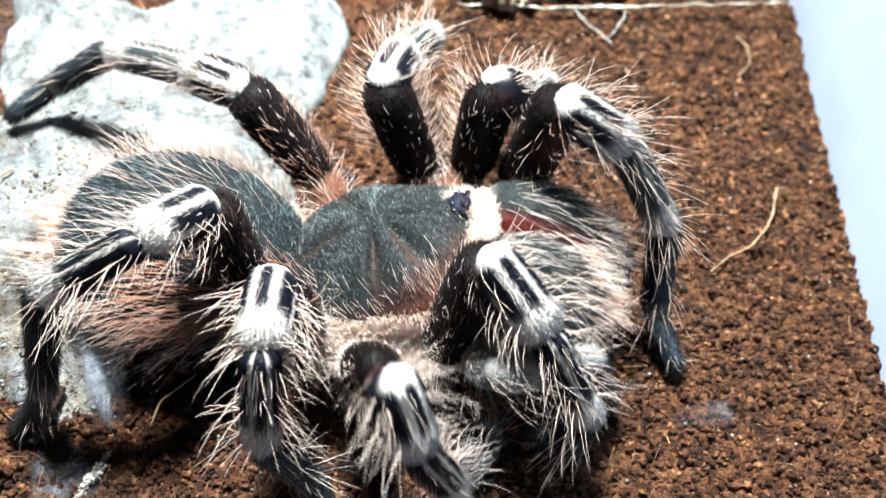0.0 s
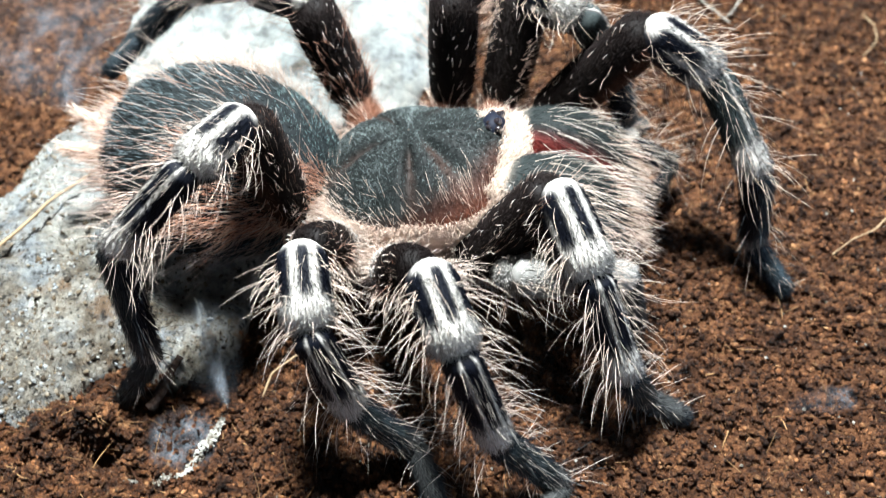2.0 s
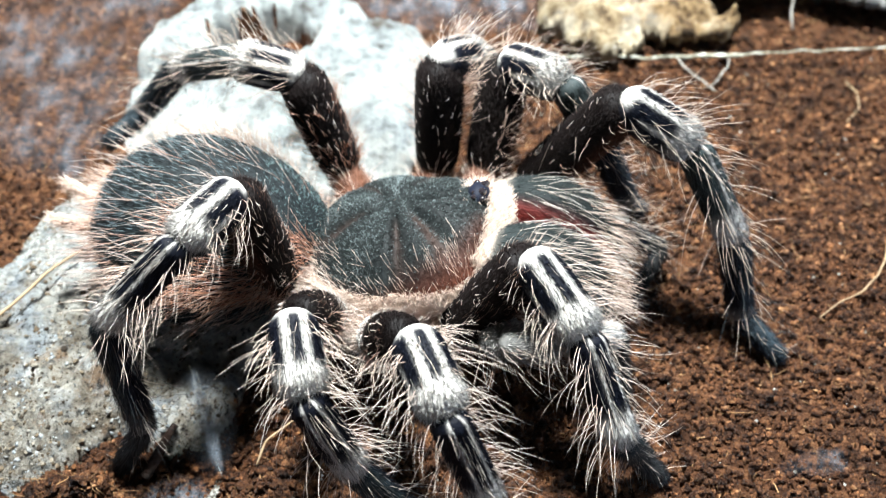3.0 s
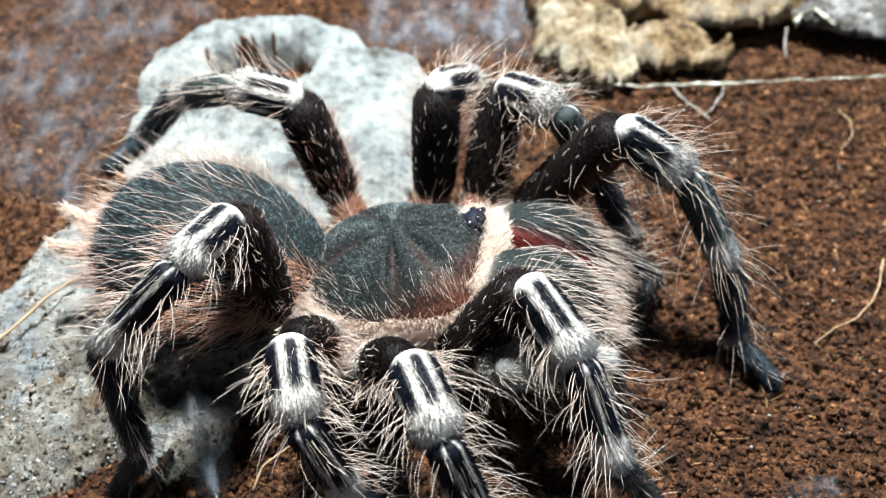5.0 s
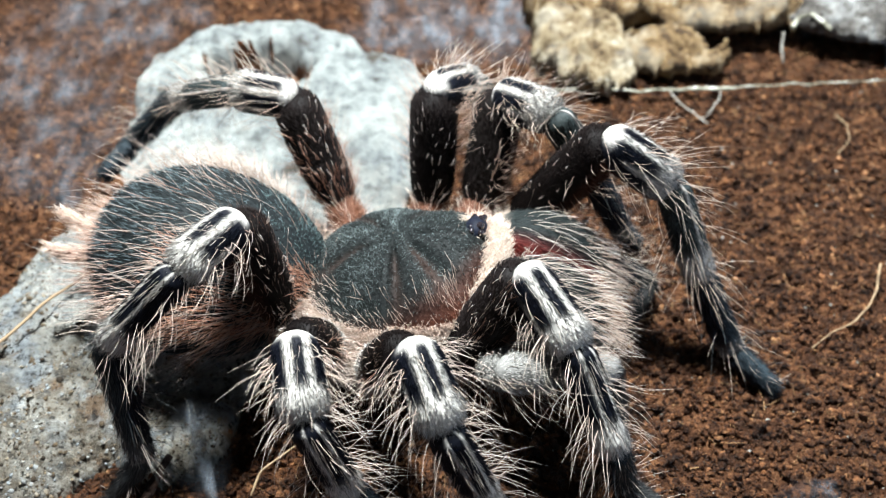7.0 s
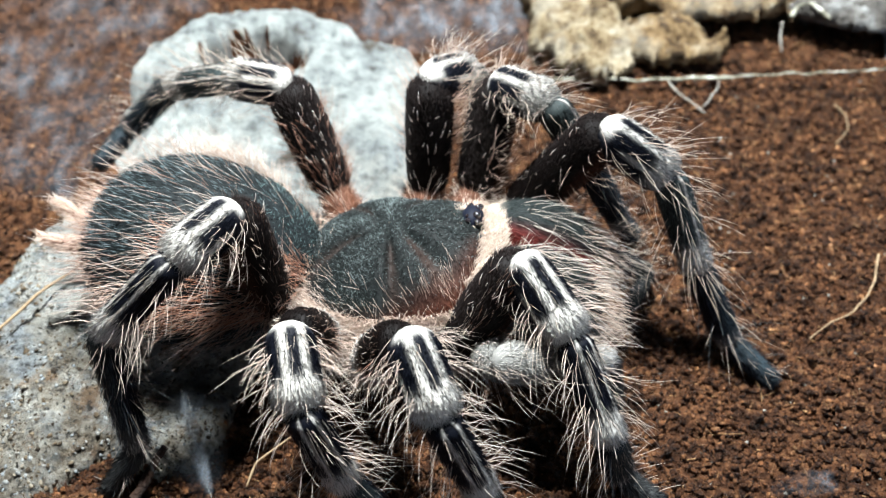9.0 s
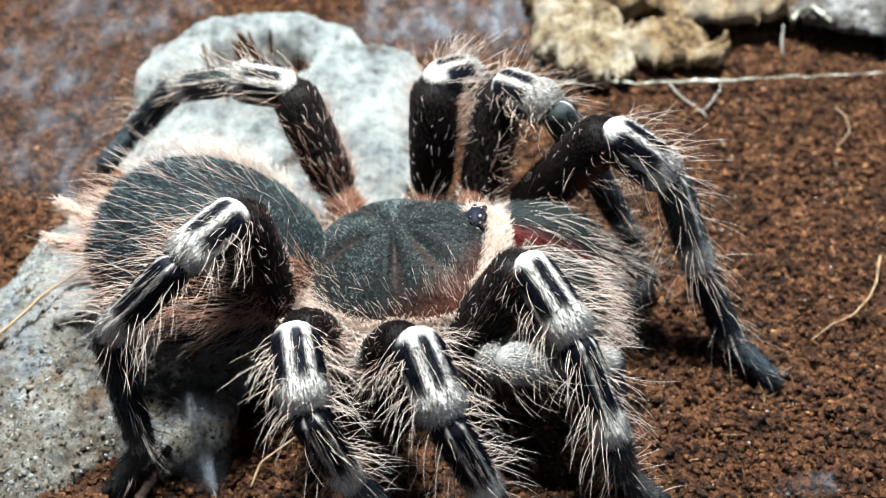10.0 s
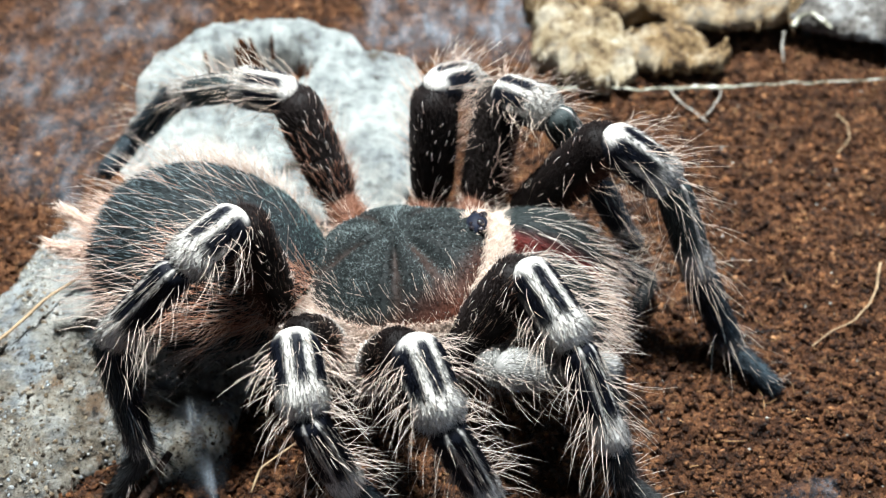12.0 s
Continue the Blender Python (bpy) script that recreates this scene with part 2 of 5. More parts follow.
# colours of the animal
BLACK = np.array((0.007, 0.009, 0.017))
BROWNBLACK = np.array((0.0085, 0.005, 0.0045))
WHITE = np.array((0.68, 0.645, 0.60))
CREAM = np.array((0.80, 0.66, 0.55))
PINK = np.array((0.68, 0.49, 0.40))
RUST = np.array((0.34, 0.135, 0.075))
GREY = np.array((0.10, 0.11, 0.11))
SLATE = np.array((0.035, 0.05, 0.06))


def step(x, a, b):
    t = np.clip((x - a) / (b - a), 0, 1)
    return t * t * (3 - 2 * t)


# ---- leg segments: x along the segment, +z the upper side ----
def tone_of(kind, u, ang):
    """Colour at u along the segment and at an angle from its upper side."""
    u, ang = np.broadcast_arrays(np.asarray(u, float), np.asarray(ang, float))
    d = np.abs(np.angle(np.exp(1j * ang)))
    if kind == "femur":
        side = step(d, 1.9, 2.6) * 0.5
        return lerp(BROWNBLACK, RUST * 0.5, side[..., None])
    if kind == "patella":
        line = step(-np.abs(d - 0.42), -0.19, -0.10) * step(u, 0.0, 0.05)
        line = np.maximum(line, 0.8 * step(-np.abs(d - 1.35), -0.16, -0.06) * step(u, 0.25, 0.5))
        cap = 0.75 * step(-u, -0.17, -0.08) * step(-d, -1.5, -0.9)
        end = step(u, 0.60, 0.80) * step(-d, -2.5, -1.6)
    elif kind == "tibia":
        line = 0.75 * step(-np.abs(d - 0.45), -0.15, -0.07)
        cap = 0 * u
        end = step(u, 0.64, 0.80) * step(-d, -2.8, -1.8)
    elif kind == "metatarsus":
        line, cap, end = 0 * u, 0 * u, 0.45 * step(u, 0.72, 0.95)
        # black below, slate towards the upper side
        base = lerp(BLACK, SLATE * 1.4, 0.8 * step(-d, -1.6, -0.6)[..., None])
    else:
        # tarsus: fades from black underneath to slate on top
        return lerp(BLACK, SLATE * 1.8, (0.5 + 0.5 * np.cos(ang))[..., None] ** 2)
    w = np.clip(line + cap + end, 0, 1)
    if kind != "metatarsus":
        base = lerp(BLACK, RUST * 0.4, (0.4 * step(d, 1.7, 2.6))[..., None])
    return lerp(base, WHITE, w[..., None])


#          radius: start, middle, end; hairs: fuzz, long; length of the long hairs
SEGMENT = {
    "femur": (3.6, 4.3, 4.0, 5200, 300, 5.6),
    "patella": (3.6, 3.9, 3.7, 6500, 210, 7.5),
    "tibia": (2.9, 2.8, 2.7, 4600, 150, 8.5),
    "metatarsus": (2.3, 2.1, 1.8, 2600, 110, 7.5),
    "tarsus": (1.7, 1.6, 1.1, 1900, 50, 3.6),
}


def segment(kind, length, thick=1.0, far=False, palp=False, soft=False, rusty=False, fringe=False):
    r0, r1, r2, fuzz, long_n, long_l = SEGMENT[kind]
    r0, r1, r2 = r0 * thick * (0.72 if soft else 1.0), r1 * thick * (0.9 if soft else 1.0), r2 * thick * (0.8 if soft else 1.0)
    p = Pelt()

    def tones(u, ang):
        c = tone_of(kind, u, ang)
        if far and palp:
            pale = step(np.asarray(u, float), 0.6, 0.85) * (kind == "patella")
            return lerp(np.minimum(c, 0.03), WHITE * 0.8, pale[..., None])
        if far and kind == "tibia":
            # at least a dull grey, lighter towards the upper side
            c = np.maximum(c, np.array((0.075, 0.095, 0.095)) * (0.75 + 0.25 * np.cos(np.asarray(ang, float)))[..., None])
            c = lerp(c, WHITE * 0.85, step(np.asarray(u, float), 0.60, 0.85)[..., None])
        if far and kind == "patella":
            c = c * (1 - 0.3 * step(np.asarray(u, float), 0.5, 0.7))[..., None]
        if not far and kind == "tarsus":
            c = lerp(np.repeat(c.mean(-1, keepdims=True), 3, -1), GREY * 0.8, 0.4)
        if soft:
            c = lerp(c, PINK * 0.6, step(-np.asarray(u, float), -0.55, -0.30)[..., None])
        if palp and not far and kind in ("femur", "patella", "tibia"):
            grey = lerp(np.array((0.38, 0.375, 0.355)), WHITE, (0.8 * step(np.asarray(u, float), 0.6, 0.95) * (kind == "tibia"))[..., None])
            c = lerp(c * 0.6, grey, 0.85)
        return c

    def radius(u):
        body = r0 * (1 - u) * (1 - 2 * u) + 4 * r1 * u * (1 - u) + r2 * u * (2 * u - 1)
        cap0, cap1 = r0 * 0.75 / length, r2 * 0.8 / length
        return body * np.sqrt(np.clip(1 - np.clip((cap0 - u) / cap0, 0, 1) ** 2 * 0.98, 0, 1)) * np.sqrt(np.clip(1 - np.clip((u - 1 + cap1) / cap1, 0, 1) ** 2 * 0.98, 0, 1))

    a0, a1 = -0.12 if kind == "patella" else -0.06, 0.83 if soft else 1.04
    u = np.concatenate([np.linspace(0, 0.2, 6), np.linspace(0.25, 0.75, 9), np.linspace(0.8, 1, 6)])
    ang = np.linspace(0, 2 * math.pi, 44, endpoint=False)
    U, A = np.meshgrid(u, ang, indexing="ij")

    def place(U, A, out=0.0):
        r = radius(U) + out
        return np.stack([(a0 + (a1 - a0) * U) * length, r * np.sin(A) * 0.94, r * np.cos(A)], -1)

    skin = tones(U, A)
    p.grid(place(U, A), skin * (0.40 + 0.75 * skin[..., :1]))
    # short velvet
    n = int(fuzz * max(0.6, length / 16) * thick)
    U, A = rng.random(n), rng.random(n) * 2 * math.pi
    nor = np.stack([0 * A, np.sin(A), np.cos(A)], -1)
    tone = tones(U, A)
    white = rng.random(n) < (tone[:, 0] - 0.08) / 0.6
    tone = np.where(white[:, None], WHITE, np.minimum(tone, 0.14 if far else 0.42 if palp or kind == "tarsus" else 0.05)) * np.where(white[:, None], rng.uniform(0.30, 1.05, (n, 1)), rng.uniform(0.6, 1.2, (n, 1)))
    way = nor * np.where(white, 0.42, 0.6 if kind in ("metatarsus", "tarsus") else 0.28)[:, None] + np.array((0.95, 0, 0)) + rng.normal(0, 0.12, (n, 3)) * np.where(white, 2.2, 1.0)[:, None]
    p.hairs(place(U, A, -0.05), way, rng.uniform(0.6, 1.1, n) * np.where(white, 1.2, 1.6 if kind in ("metatarsus", "tarsus") else 1.0), np.where(white, 0.056, 0.055), tone, tone * 1.1 + (0.03 if kind in ("metatarsus", "tarsus") else 0.0), k=1)
    # long bristles
    n = int((0.55 if palp else 0.62 if far else 0.95) * long_n * thick * (4.0 if fringe and kind == "femur" else 1.0))
    U, A = rng.random(n) ** 0.8, rng.random(n) * 2 * math.pi
    up = np.cos(A)
    if kind == "femur":
        keep = np.abs(up + 0.42) < 0.42 if fringe else up < (0.35 if rusty else -0.1)
        U, A, up = U[keep], A[keep], up[keep]
        n = len(U)
    else:
        keep = rng.random(n) < (np.where(up > -0.1, 1.0, 0.35) if far else np.where(up > 0.6, 0.22, np.where(up < -0.6, 0.45, 1.0)))
        U, A, up = U[keep], A[keep], up[keep]
        n = len(U)
    nor = np.stack([0 * A, np.sin(A), np.cos(A)], -1)
    way = nor * rng.uniform(0.7, 1.1, (n, 1)) + np.array((1, 0, 0)) * rng.uniform(0.1, 0.7, (n, 1)) + rng.normal(0, 0.12, (n, 3))
    bend = np.array((1, 0, 0)) * rng.uniform(0.15, 0.65, (n, 1)) + rng.normal(0, 0.14, (n, 3)) - nor * rng.uniform(0.05, 0.42, (n, 1))
    le = long_l * rng.uniform(0.45, 1.3, n) * np.where(up > 0.75, 0.95 if far else 0.55, 1.0)
    base, tip = lerp(PINK, WHITE, rng.random((n, 1)) * 0.5) * 0.8, lerp(CREAM, WHITE, rng.uniform(0.0, 0.6, (n, 1))) * rng.uniform(0.6, 1.0, (n, 1))
    if kind in ("femur",):
        base = lerp(RUST, PINK, rng.random((n, 1)))
    tint = rng.random((n, 1)) < 0.25
    base = np.where(tint, base * 0.55, base)
    if palp:
        base, tip = base * 0.8, tip * 0.9
    if fringe and kind == "femur":
        base, tip = lerp(RUST, PINK, 0.6 + 0.4 * rng.random((n, 1))), lerp(PINK, CREAM, rng.random((n, 1)))
    elif far:
        base, tip = base * 0.8, lerp(tip, np.array((0.52, 0.40, 0.30)), 0.6)
    if kind in ("metatarsus", "tarsus"):
        dark = rng.random((n, 1)) < 0.45
        base, tip = np.where(dark, BLACK, base), np.where(dark, GREY, tip)
    p.hairs(place(U, A, -0.1), way, le, rng.uniform(0.036, 0.058, n), base, tip, bend * 0.8, k=4)
    if kind in ("patella", "tibia", "metatarsus"):  # thin pale hairs combed along the leg
        n = {"patella": 14, "tibia": 60, "metatarsus": 50}[kind] // (2 if far or palp else 1)
        U, A = rng.uniform(0.02, 0.8, n), rng.normal(0, 1.0, n)
        nor = np.stack([0 * A, np.sin(A), np.cos(A)], -1)
        c0 = lerp(CREAM, WHITE, rng.random((n, 1))) * rng.uniform(0.35, 0.95, (n, 1))
        p.hairs(place(U, A, 0.0), nor * rng.uniform(0.05, 0.3, (n, 1)) + np.array((1, 0, 0)) + rng.normal(0, 0.07, (n, 3)), rng.uniform(2.5, 6.0, n), 0.042, c0 * 0.7, c0, -nor * 0.1 + rng.normal(0, 0.05, (n, 3)), k=3)
    if kind == "femur":  # short pale curved bristles on the dark upper side
        n = 34 if far else 60
        U, A = rng.uniform(0.1, 0.92, n), rng.normal(0, 0.9, n)
        nor = np.stack([0 * A, np.sin(A), np.cos(A)], -1)
        p.hairs(place(U, A, -0.05), nor * 0.6 + np.array((0.7, 0, 0)) + rng.normal(0, 0.2, (n, 3)), rng.uniform(1.4, 2.4, n), 0.07, PINK, WHITE, np.array((0.25, 0, 0)) - nor * 0.3, k=3)
    if kind == "femur" and not far and not palp:  # fine pale hair combed along the lower flanks
        n = 320
        U, A = rng.uniform(0.05, 0.95, n), np.where(rng.random(n) < 0.5, 1, -1) * rng.uniform(0.7, 2.4, n)
        nor = np.stack([0 * A, np.sin(A), np.cos(A)], -1)
        c0 = lerp(RUST, CREAM, rng.random((n, 1))) * rng.uniform(0.2, 0.6, (n, 1))
        p.hairs(place(U, A, -0.05), nor * rng.uniform(0.15, 0.5, (n, 1)) + np.array((1, 0, 0)) + rng.normal(0, 0.12, (n, 3)), rng.uniform(1.6, 3.6, n), 0.032, c0 * 0.7, c0, np.array((0.1, 0, 0)) - nor * 0.2 + rng.normal(0, 0.06, (n, 3)), k=3)
    if kind == "femur" and rusty:  # rust fur near the hip
        n = 420
        U, A = rng.random(n) ** 1.6 * 0.75, rng.random(n) * 2 * math.pi
        nor = np.stack([0 * A, np.sin(A), np.cos(A)], -1)
        p.hairs(place(U, A, -0.1), nor * rng.uniform(0.3, 0.7, (n, 1)) + np.array((0.9, 0, 0)) + rng.normal(0, 0.15, (n, 3)), rng.uniform(2.0, 5.0, n), 0.05, RUST * 0.8, lerp(RUST, PINK, rng.random((n, 1))), rng.normal(0, 0.12, (n, 3)), k=3)
    if kind == "tarsus":  # claw tuft
        n = 240
        A = rng.random(n) * 2 * math.pi
        U = rng.uniform(0.8, 1.0, n)
        nor = np.stack([0 * A, np.sin(A), np.cos(A)], -1)
        p.hairs(place(U, A, -0.1), nor * 0.4 + np.array((1, 0, -0.1)), rng.uniform(0.8, 1.8, n), 0.07, BLACK, SLATE, k=1)
    return p.mesh(kind)


def coxa(hip, inner, far, rusty=False):
    """The leg's base, from the body to the hip."""
    p = Pelt()
    hip, inner = np.array(hip, float), np.array(inner, float)
    d = unit(hip - inner)
    le = np.linalg.norm(hip - inner) + 2
    s = unit(np.cross(d, (0, 0, 1)))
    w = np.cross(s, d)
    u = np.linspace(0, 1, 10)
    ang = np.linspace(0, 2 * math.pi, 18, endpoint=False)
    U, A = np.meshgrid(u, ang, indexing="ij")

    def place(U, A):
        r = ((2.4 if far else 3.0) + 0.7 * np.sin(U * math.pi)) * np.sqrt(np.clip(1 - np.clip((U - 0.75) / 0.25, 0, 1) ** 2 * 0.97, 0, 1)) * np.sqrt(np.clip(1 - np.clip((0.2 - U) / 0.2, 0, 1) ** 2 * 0.97, 0, 1))
        return inner + (U * le)[..., None] * d + (r * np.sin(A))[..., None] * s + (r * np.cos(A))[..., None] * w

    p.grid(place(U, A), np.broadcast_to(RUST * 0.25 if rusty else CREAM * 0.5 if far else PINK * 0.55, U.shape + (3,)))
    n = 2400
    U, A = rng.random(n), rng.random(n) * 2 * math.pi
    nor = np.sin(A)[:, None] * s + np.cos(A)[:, None] * w
    p.hairs(place(U, A), nor * 0.6 + d * 0.7 + rng.normal(0, 0.2, (n, 3)), rng.uniform(0.8, 2.0, n), 0.06, RUST * 0.3 if rusty else lerp(PINK, CREAM, rng.random((n, 1))) * 0.7 if far else lerp(RUST, CREAM, rng.random((n, 1))) * 0.7, lerp(RUST, PINK, 0.3) * 0.5 if rusty else CREAM * 0.75 if far else CREAM * 0.8, k=1)
    n = 160 if far else 700
    U, A = rng.random(n), rng.random(n) * 2 * math.pi
    nor = np.sin(A)[:, None] * s + np.cos(A)[:, None] * w
    p.hairs(place(U, A), nor + d * 0.6, rng.uniform(2.5, 5.5, n), 0.045, PINK, lerp(CREAM, WHITE, 0.4), rng.normal(0, 0.25, (n, 3)), k=3)
    return p.mesh("coxa")


LEG_POSES = {}
BODY_POSES = {0: (12.86, -11.20, -1.65, -0.4, -5.9, -3.6), 0.2: (9.38, -7.35, -1.49, -1.4, -6.5, -1.3), 0.5: (7.41, -3.44, -0.54, -0.1, -6.2, -0.7), 0.8: (4.13, -0.20, -1.11, -2.1, -3.3, -0.2), 1: (3.45, -0.50, -0.61, -0.4, -2.2, -0.8), 1.5: (1.60, 0.52, -0.32, -1.5, -0.2, -0.6), 2: (0.85, 0.51, -0.26, -1.0, 0.3, -1.4), 5.5: (0.06, 0.19, -0.10, -0.3, 0.9, -1.0), 6.5: (0.80, -0.80, -0.44, 0.2, 2.1, -0.8), 10.5: (0.50, 0.06, -0.17, 0.4, 2.5, -0.1)}
LEG_POSES['L1'] = ((23.0, 20.0, 17.0), (27.5, 13.0, 17.6, 16.0, 9.4), {
    0: (-59, 68, -5, -39, -23, -63, -99, -69, -66, -31),
    0.2: (-40, 60, -4, -48, -49, -64, -88, -66, -68, -27),
    0.5: (-27, 49, -12, -49, -86, -41, -82, -74, -64, -26),
    0.8: (-14, 40, -26, -41, -88, -27, -76, -72, -66, -28),
    1: (-16, 41, -16, -45, -87, -28, -65, -67, -63, -27),
    1.5: (-13, 47, -5, -38, -77, -29, -50, -66, -57, -26),
    2: (-24, 57, -11, -31, -51, -44, -18, -80, -53, -23),
    5.5: (-27, 58, -20, -25, -38, -54, -44, -71, -46, -20),
    6.5: (-36, 63, -15, -27, -37, -61, -25, -60, -46, -15),
    10.5: (-38, 61, -15, -30, -41, -59, -34, -55, -43, -14),
})
LEG_POSES['L2'] = ((15.0, 24.0, 17.0), (20.6, 11.5, 13.2, 22.0, 9.0), {
    0: (-36, 77, 43, -44, 69, -28, 142, -50, 102, -32),
    0.2: (-27, 66, 51, -49, 54, -24, 151, -50, 95, -29),
    0.5: (-75, 82, 39, -27, 1, -53, 122, -55, 100, -35),
    0.8: (10, 85, 31, -26, -7, -26, 137, -59, 101, -43),
    1: (-164, 85, 34, -20, -4, -24, 106, -66, 92, -56),
    1.5: (0, 83, -27, 4, 38, -53, 59, -66, 45, -46),
    2: (47, 77, -42, 7, 27, -59, 45, -66, 53, -42),
    5.5: (55, 76, -37, 6, -25, -54, 44, -61, 46, -51),
    6.5: (61, 74, -41, 11, -10, -56, 40, -61, 44, -48),
    10.5: (61, 75, -44, 11, -21, -53, 33, -60, 41, -52),
})
LEG_POSES['PL'] = ((26.0, 17.0, 15.0), (14.0, 8.2, 8.1, 13.0), {
    0: (-69, 29, 8, -30, 4, -68, -118, 7),
    0.2: (-58, 23, 2, -31, -101, -72, -114, 28),
    0.5: (-54, 16, 6, -21, -24, -83, -121, 32),
    0.8: (-46, 55, -8, 0, -53, -36, -130, -43),
    1: (-46, 34, -5, 0, -59, -52, -149, -34),
    1.5: (-43, 45, -5, 10, -61, -45, -134, -43),
    2: (51, -33, -47, 18, -24, -11, -123, -21),
    5.5: (37, -42, -42, 14, -34, -4, -122, -15),
    6.5: (41, -38, -43, 16, -32, -6, -122, -13),
    10.5: (35, -44, -42, 15, -37, -1, -122, -10),
})
LEG_POSES['PR'] = ((15.0, -7.0, 12.0), (14.0, 8.3, 9.9, 14.3), {
    0: (-81, 27, 2, 10, 28, -28, 5, -76),
    0.2: (-85, 24, -1, 9, 25, -27, 5, -78),
    0.5: (-84, 25, -2, 8, 20, -24, 3, -81),
    0.8: (-85, 25, -3, 12, 9, -25, 39, -75),
    1: (-84, 28, -4, 16, 8, -30, 30, -72),
    1.5: (-83, 28, -5, 16, 4, -28, 37, -69),
    2: (-80, 30, -4, 14, 15, -19, 19, -76),
    5.5: (-79, 31, -5, 12, 19, -13, -5, -79),
    6.5: (-79, 33, -8, 15, 23, -13, -16, -76),
    10.5: (-80, 34, -9, 16, 14, -13, 1, -78),
})
LEG_POSES['L3'] = ((6.0, 24.0, 17.0), (21.1, 11.5, 16.0, 17.0, 9.0), {
    0: (-155, 77, 75, -14, 73, -26, 105, -41, 100, -36),
    0.2: (-139, 77, 73, -18, 83, -37, 85, -38, 85, -31),
    0.5: (-174, 84, 69, -25, 77, -46, 84, -46, 84, -30),
    0.8: (162, 87, 58, -14, 73, -51, 83, -49, 80, -18),
    1: (153, 86, 58, -22, 69, -49, 81, -50, 80, -22),
    1.5: (129, 89, 56, -18, 66, -50, 80, -50, 77, -18),
    2: (81, 86, 56, -18, 66, -53, 82, -51, 77, -16),
    5.5: (80, 84, 52, -23, 62, -51, 84, -50, 74, -14),
    6.5: (93, 80, 51, -18, 61, -55, 82, -51, 75, -15),
    10.5: (94, 80, 50, -20, 56, -54, 80, -53, 74, -13),
})
LEG_POSES['L4'] = ((-11.0, 23.0, 17.0), (20.6, 11.5, 16.3, 15.9, 9.1), {
    0: (167, 59, 148, -4, 155, -4, 173, -33, -152, -22),
    0.2: (166, 67, 142, -7, 155, -4, 167, -34, -169, -4),
    0.5: (162, 65, 141, -9, 157, -9, 175, -40, -158, 2),
    0.8: (153, 65, 150, -7, 155, 2, 176, -45, -132, -25),
    1: (154, 60, 154, 22, 152, -27, 175, -43, -132, -24),
    1.5: (164, 68, 150, 6, 151, -25, 173, -45, -130, -25),
    2: (165, 69, 152, -2, 152, -25, 173, -45, -128, -22),
    5.5: (165, 71, 163, 1, 150, -27, 161, -52, -139, -22),
    6.5: (146, 64, 156, -9, 153, -27, 170, -48, -124, -14),
    10.5: (143, 61, 157, -10, 151, -27, 173, -49, -117, -13),
})
LEG_POSES['R1'] = ((10.0, -12.0, 14.0), (21.6, 13.5, 16.4, 11.0, 7.0), {
    0: (8, 71, -44, -38, -38, -59, 171, -69, 127, -22),
    0.2: (2, 63, -50, -32, -32, -65, -145, -55, 113, -34),
    0.5: (-15, 56, -67, -28, -32, -70, 107, -81, -177, -4),
    0.8: (-28, 51, -72, -17, -14, -77, -133, -109, -83, -7),
    1: (-21, 52, -73, -23, -44, -73, 12, -68, -60, 6),
    1.5: (-19, 50, -73, -20, -37, -69, 13, -68, -39, 0),
    2: (-6, 56, -64, -27, -52, -55, 34, -63, -16, -16),
    5.5: (-11, 60, -53, -22, -58, -48, 49, -58, -16, -50),
    6.5: (8, 64, -52, -23, -54, -47, 33, -70, -24, -26),
    10.5: (12, 62, -53, -25, -56, -46, 11, -73, -28, -18),
})
LEG_POSES['R2'] = ((-3.0, -15.0, 15.0), (23.9, 12.0, 16.6, 14.0, 9.5), {
    0: (-65, 49, -58, -63, 26, -71, 65, -18, -116, -1),
    0.2: (-61, 63, -65, -47, -17, -70, 51, -49, -115, -0),
    0.5: (-55, 76, -55, -49, -47, -51, -1, -87, -92, -4),
    0.8: (-74, 63, -56, -43, -40, -58, -35, -57, -105, -10),
    1: (-67, 58, -61, -29, -35, -60, -20, -62, -108, -1),
    1.5: (-70, 47, -67, -19, -20, -64, -25, -62, -99, 7),
    2: (-64, 48, -65, -27, -33, -66, -7, -45, -114, 9),
    5.5: (-64, 49, -66, -14, -31, -65, -9, -71, -74, 32),
    6.5: (-62, 57, -65, -24, -14, -66, -45, -54, -87, 19),
    10.5: (-61, 57, -64, -29, -15, -65, -50, -47, -92, 12),
})
LEG_POSES['R3'] = ((-10.0, -10.0, 15.0), (21.6, 11.6, 15.8, 13.0, 10.0), {
    0: (-111, 75, -93, 1, -109, -70, 5, -63, -69, -46),
    0.2: (-102, 69, -90, -2, -106, -74, -5, -61, -70, -41),
    0.5: (-113, 59, -87, -9, -83, -74, -4, -54, -70, -24),
    0.8: (-111, 47, -82, -13, -50, -74, -0, -43, -74, -16),
    1: (-110, 48, -80, -19, -35, -76, -5, -42, -71, 8),
    1.5: (-107, 43, -77, -16, -18, -68, -4, -53, -72, -3),
    2: (-104, 46, -80, -22, -27, -68, -2, -47, -67, -6),
    5.5: (-103, 47, -77, -20, -18, -65, -6, -53, -69, -3),
    6.5: (-103, 52, -79, -21, -16, -68, -15, -52, -69, -5),
    10.5: (-105, 51, -77, -22, -17, -67, -18, -49, -69, -4),
})
